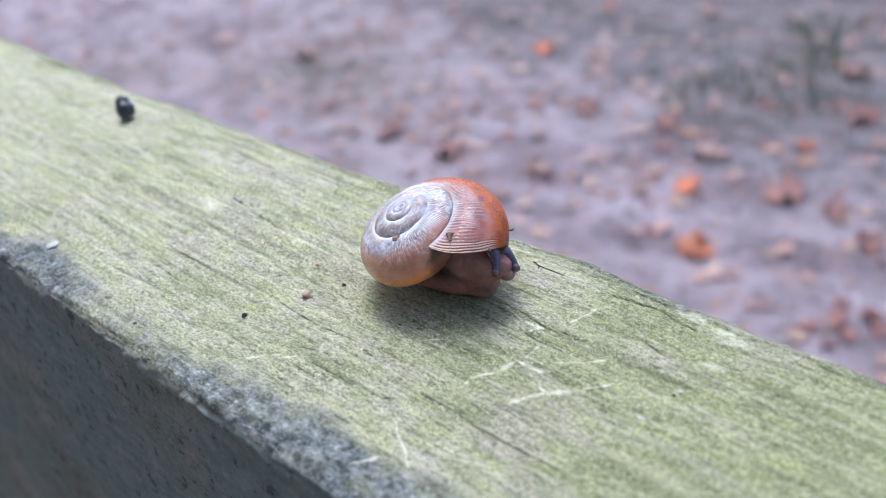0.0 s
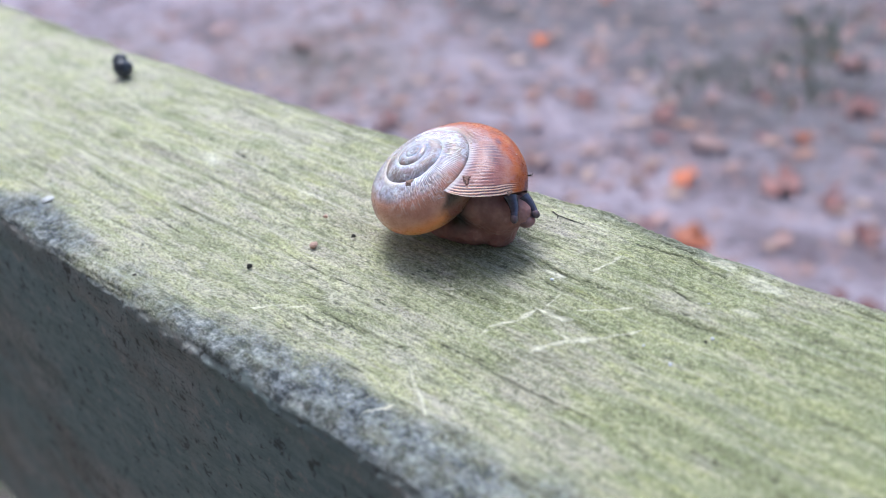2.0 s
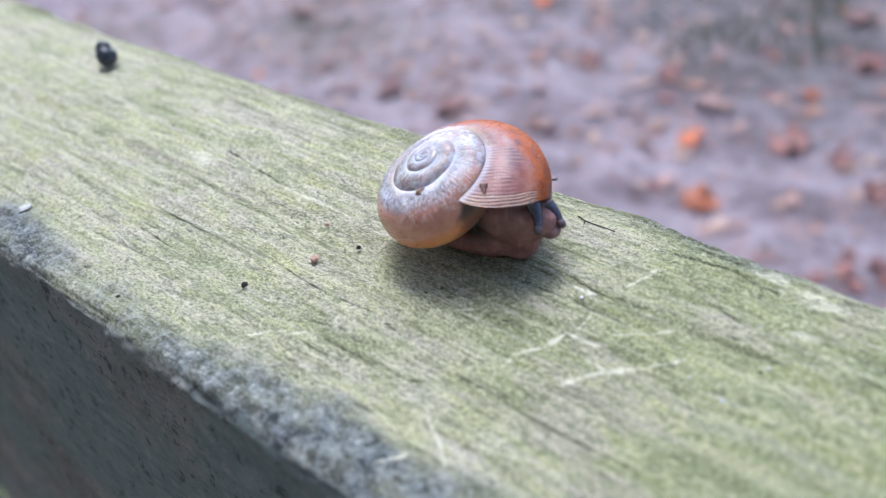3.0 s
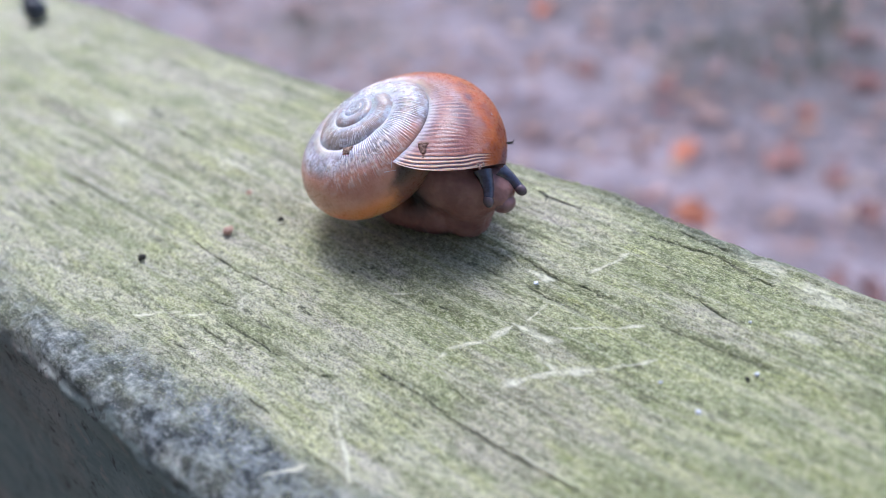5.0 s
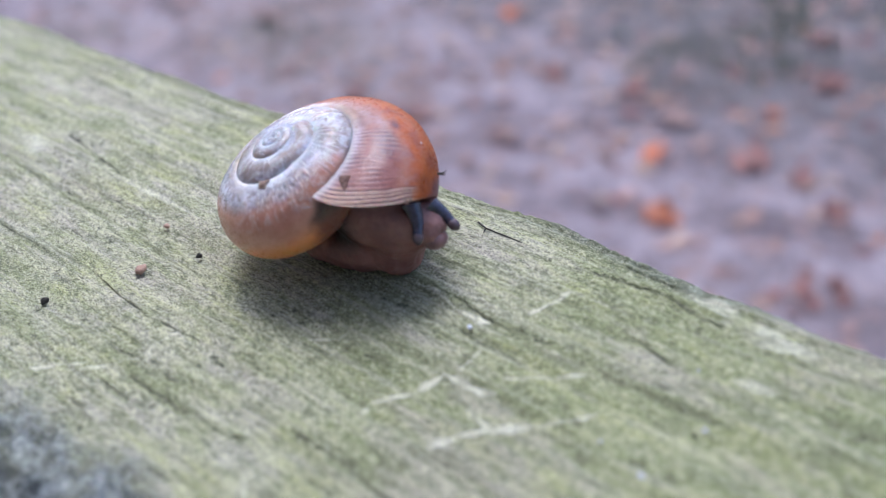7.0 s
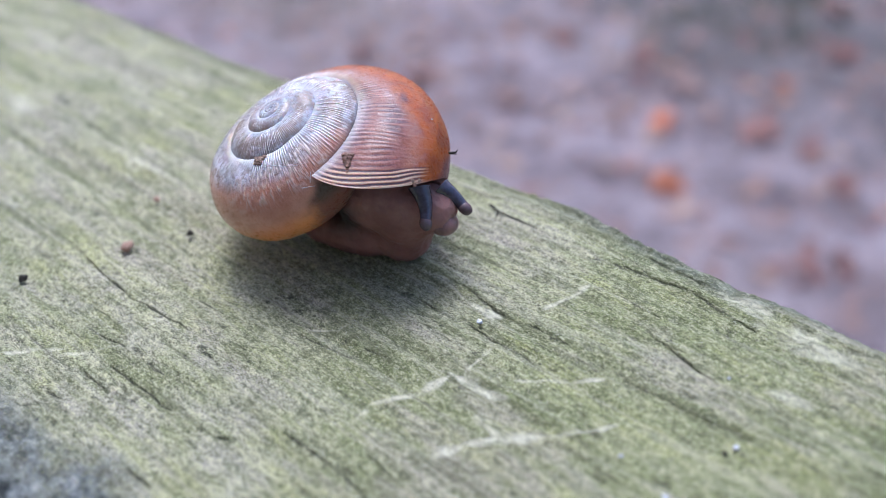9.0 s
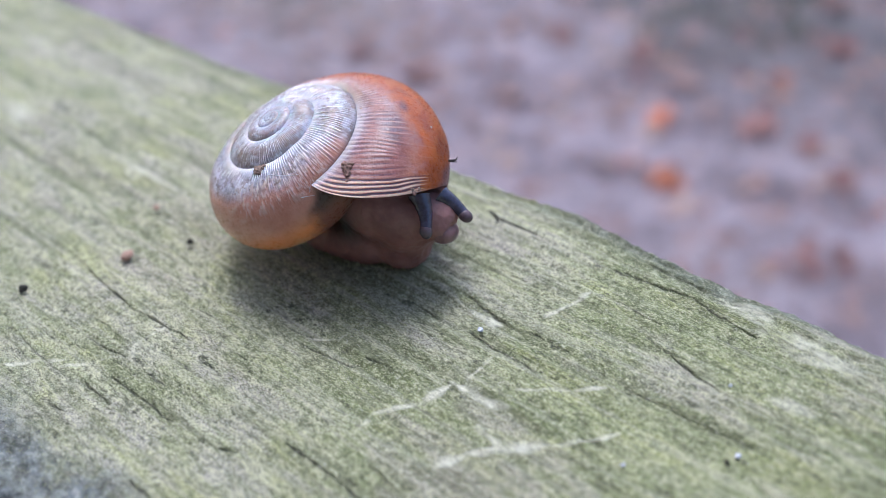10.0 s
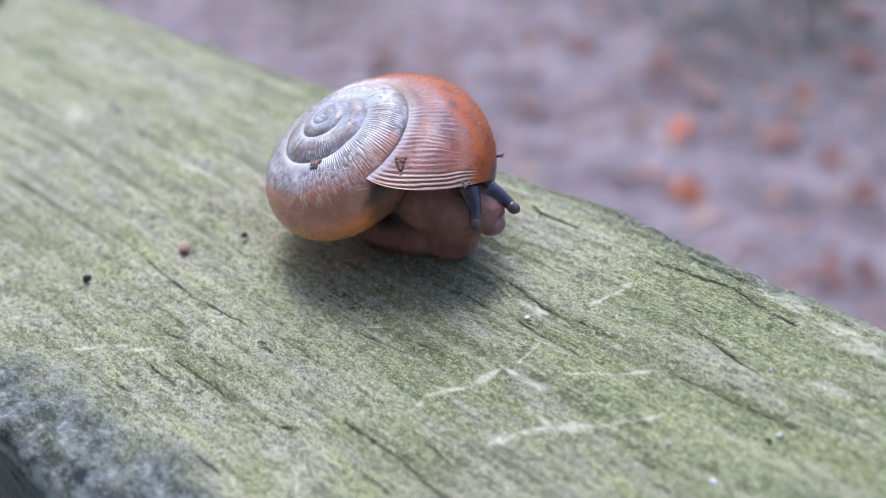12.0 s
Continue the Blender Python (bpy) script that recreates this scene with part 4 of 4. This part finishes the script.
def build_splinter():
    """A thin, dark, forked splinter lying on the face."""
    cu = bpy.data.curves.new("wood_splinter", "CURVE")
    cu.dimensions, cu.bevel_depth, cu.bevel_resolution = "3D", 0.000075, 2
    for pts in [[(5.54, 16.23, 0.25), (6.47, 15.92, 0.25), (7.44, 15.99, 0.18), (8.54, 16.09, 0.12), (9.61, 16.1, 0.08)], [(6.47, 15.92, 0.25), (6.62, 15.5, 0.12)]]:
        sp = cu.splines.new("POLY")
        sp.points.add(len(pts) - 1)
        for k, (x, y, z) in enumerate(pts):
            sp.points[k].co = (*mm(x, y, z), 1)
            sp.points[k].radius = 1 - 0.6 * k / (len(pts) - 1)
    cu.materials.append(CRUMB_DARK)
    tagged(new("wood_splinter", cu), "thin dark forked splinter lying on the algae", "splinter")


build_splinter()


def build_dropping():
    d = thing("animal_dropping", "small black dropping lying on the algae-grown rail", "dropping", pose(-0.0735, 0.0131, TOP))
    for i, (dx, dy, dz, r) in enumerate(((0, 0, 1.3, 1.35), (-1.1, 0.4, 2.2, 1.15))):
        bm = bmesh.new()
        bmesh.ops.create_icosphere(bm, subdivisions=4, radius=r / 1000)
        for v in bm.verts:
            v.co *= 1 + 0.22 * noise.noise(v.co * 900 + Vector((i, 0, 0))) + 0.08 * noise.noise(v.co * 3000)
            v.co += Vector((dx, dy, dz)) / 1000
        part("lump", bm, DROPPING, d)


build_dropping()


# ---- fallen leaves and grass ----
def leaf_mesh(name, material, lobes, seed):
    rng = random.Random(seed)
    bm = bmesh.new()
    mid = [bm.verts.new((0, -0.5 + i / 6, 0.05 * math.sin(i))) for i in range(7)]
    rims = []
    for side in (-1, 1):
        rim = []
        for i in range(7):
            y = -0.5 + i / 6
            wide = 0.36 * math.sin(math.pi * min(max((i + 0.25) / 6.5, 0), 1)) * (1 + lobes * math.cos(i * math.pi)) + 0.01
            rim.append(bm.verts.new((side * wide, y + rng.uniform(-0.03, 0.03), abs(wide) * rng.uniform(-0.3, 1.3))))
        rims.append(rim)
        for i in range(6):
            q = (mid[i], mid[i + 1], rim[i + 1], rim[i])
            bm.faces.new(q if side < 0 else q[::-1])
    me = bpy.data.meshes.new(name)
    bm.to_mesh(me)
    bm.free()
    me.materials.append(material)
    me.polygons.foreach_set("use_smooth", np.ones(len(me.polygons), dtype=bool))
    return me


def scatter_leaves(label, places, material, lobes, size, seed):
    rng = random.Random(seed)
    me = leaf_mesh("fallen_leaf", material, lobes, seed)
    for x, y, k in places:
        ob = new("fallen_leaf", me)
        s = size * k
        ob.matrix_world = pose(x, y, float(ground_height(np.array([x]), np.array([y]))[0]) + 0.004 + s * 0.06, rng.uniform(-12, 12), rng.uniform(-12, 12), rng.uniform(0, 360)) @ Matrix.Scale(s, 4)
        tagged(ob, label, "leaf", "fallen leaves")


scatter_leaves("bright orange fallen leaf on the soil", [(-0.737, 1.32, 1.05), (-0.877, 1.523, 0.8), (-0.757, 1.813, 0.6), (-1.679, 2.381, 0.7), (-1.634, 1.987, 0.8)], LEAF_ORANGE, 0.2, 0.080, 1)
scatter_leaves("dry tan fallen leaf on the soil", [(-1.406, 1.941, 1.1), (-0.952, 1.454, 0.8), (-0.924, 1.667, 1.1), (-0.956, 2.095, 0.8), (-0.595, 1.402, 0.6), (-1.171, 1.403, 0.9), (-1.368, 2.461, 1.2), (-2.303, 1.634, 1.2), (-0.831, 1.353, 0.8), (-2.725, 1.622, 1.2), (-0.817, 1.614, 0.8)], LEAF_TAN, 0.25, 0.062, 2)
scatter_leaves("red-brown withered leaf on the soil", [(-0.698, 1.593, 1.2), (-0.576, 1.57, 0.7), (-0.455, 1.205, 0.42), (-0.425, 1.245, 0.5), (-0.395, 1.215, 0.42), (-0.385, 1.285, 0.5), (-0.44, 1.295, 0.38), (-0.36, 1.25, 0.45), (-0.41, 1.175, 0.36), (-0.705, 1.993, 0.9), (-0.826, 2.224, 1.0), (-1.425, 1.366, 1.0), (-1.069, 1.746, 0.9), (-1.621, 1.356, 0.9), (-1.278, 1.716, 0.9), (-0.474, 1.484, 0.8)], LEAF_BROWN, 0.2, 0.085, 3)


def build_litter():
    """Crumbled leaf litter over the soil, too many pieces to count."""
    rng = np.random.default_rng(4)
    kinds = [(LEAF_TAN, 4600, 0.017), (LEAF_BROWN, 2600, 0.017), (LEAF_ORANGE, 160, 0.015)]
    verts, faces, mats = [], [], []
    for k, (mat, n, size) in enumerate(kinds):
        x, y = rng.uniform(-5.5, 1.5, n), 0.7 + rng.gamma(2.0, 1.2, n)
        clump = vnoise(x * 2.2, y * 2.2, 60 + k) + 0.25 * (x + 1.2)
        keep = clump > rng.uniform(-1.0, 0.8, n)
        for px, py, pz in zip(x[keep], y[keep], ground_height(x[keep], y[keep])):
            s, a = size * rng.uniform(0.5, 1.6), rng.uniform(0, 6.28)
            up = rng.uniform(-0.3, 0.3, 5)
            ring = [(math.cos(a + t) * s * w, math.sin(a + t) * s * w) for t, w in zip((0, 1.1, 2.6, 3.5, 5.0), rng.uniform(0.5, 1.1, 5))]
            b = len(verts)
            verts += [(px + rx, py + ry, pz + 0.005 + 0.7 * abs(u) * s) for (rx, ry), u in zip(ring, up)] + [(px, py, pz + 0.003)]
            faces += [(b + i, b + (i + 1) % 5, b + 5) for i in range(5)]
            mats += [k] * 5
    me = bpy.data.meshes.new("leaf_litter")
    me.from_pydata(verts, [], faces)
    for mat, _, _ in kinds:
        me.materials.append(mat)
    me.polygons.foreach_set("material_index", mats)
    tagged(new("leaf_litter", me), "crumbled tan and red-brown leaf litter strewn over soil", "leaf litter", kind="stuff")


build_litter()


def build_grass():
    """Low, thin tufts of dull grass."""
    rng = np.random.default_rng(9)
    tufts = [(-1.11, 1.91), (-1.0, 2.45), (-1.05, 2.06), (-2.13, 1.54), (-0.95, 2.25), (-0.6, 2.3), (-0.75, 2.6), (-0.85, 2.05)]
    verts, faces = [], []
    for cx, cy in tufts:
        for _ in range(34):
            x, y = cx + rng.normal(0, 0.07), cy + rng.normal(0, 0.07)
            a, h, w = rng.uniform(0, 6.28), rng.uniform(0.022, 0.038), 0.002
            dx, dy, lean = math.cos(a) * w, math.sin(a) * w, rng.uniform(0.3, 1.2) * h
            b = len(verts)
            verts += [(x - dx, y - dy, -0.02), (x + dx, y + dy, -0.02), (x + dy / w * lean * 0.4 + dx * 0.6, y - dx / w * lean * 0.4, h * 0.7), (x + dy / w * lean, y - dx / w * lean, h)]
            faces += [(b, b + 1, b + 2), (b, b + 2, b + 3)]
    me = bpy.data.meshes.new("grass")
    me.from_pydata(verts, [], faces)
    me.materials.append(GRASS)
    tagged(new("grass", me), "thin tufts of dull green grass in bare soil", "grass", kind="stuff")


build_grass()


# ---- what moves ----
def motions():
    """The eye stalks stretch and sway a little; the rest of the snail keeps still."""
    for stalk, (a, short, long) in zip(stalks, STALKS):
        short, long = Vector(short), Vector(long)
        rows = []
        for t, k, up in ((0.0, 0.0, 0.0), (1.0, 0.05, 0.0), (2.0, 0.0, 0.0), (3.0, -0.05, 0.0), (3.7, -0.1, 0.0), (5.3, 1.0, -0.04), (7.0, 1.0, -0.08), (7.7, 1.0, -0.1), (9.3, 1.0, 0.0), (10.5, 1.0, 0.05), (12.0, 1.05, 0.14)):
            rows.append((t, stalk_pose(a, short.lerp(long, k) + Vector((0, 0, up / 1000)))))
        walk(stalk, rows)


# the lens has the depth of field of a small camera close up; its focus drifts behind and before the shell
focus_point = new("focus_point")
focus_point.empty_display_size = 0.002
cam.data.dof.use_dof = True
cam.data.dof.focus_object = focus_point
cam.data.dof.aperture_fstop = cam.data.lens / 1.5
DRIFT = [(0.0, 2.0), (1.0, 1.5), (2.0, 0.5), (2.5, 4.0), (3.0, 8.0), (3.5, 4.0), (3.7, 2.5), (5.3, -4.5), (5.5, -4.5), (6.5, -3.8), (6.7, 0.0), (7.0, 7.0), (7.5, 9.5), (7.7, 8.0), (9.3, -2.5), (10.0, -2.8), (12.0, -3.3)]
walk(focus_point, [(t, Matrix.Translation(SHELL_POSE.translation + Vector((-0.56, 0.60, -0.57)) * d / 1000)) for t, d in DRIFT])

motions()
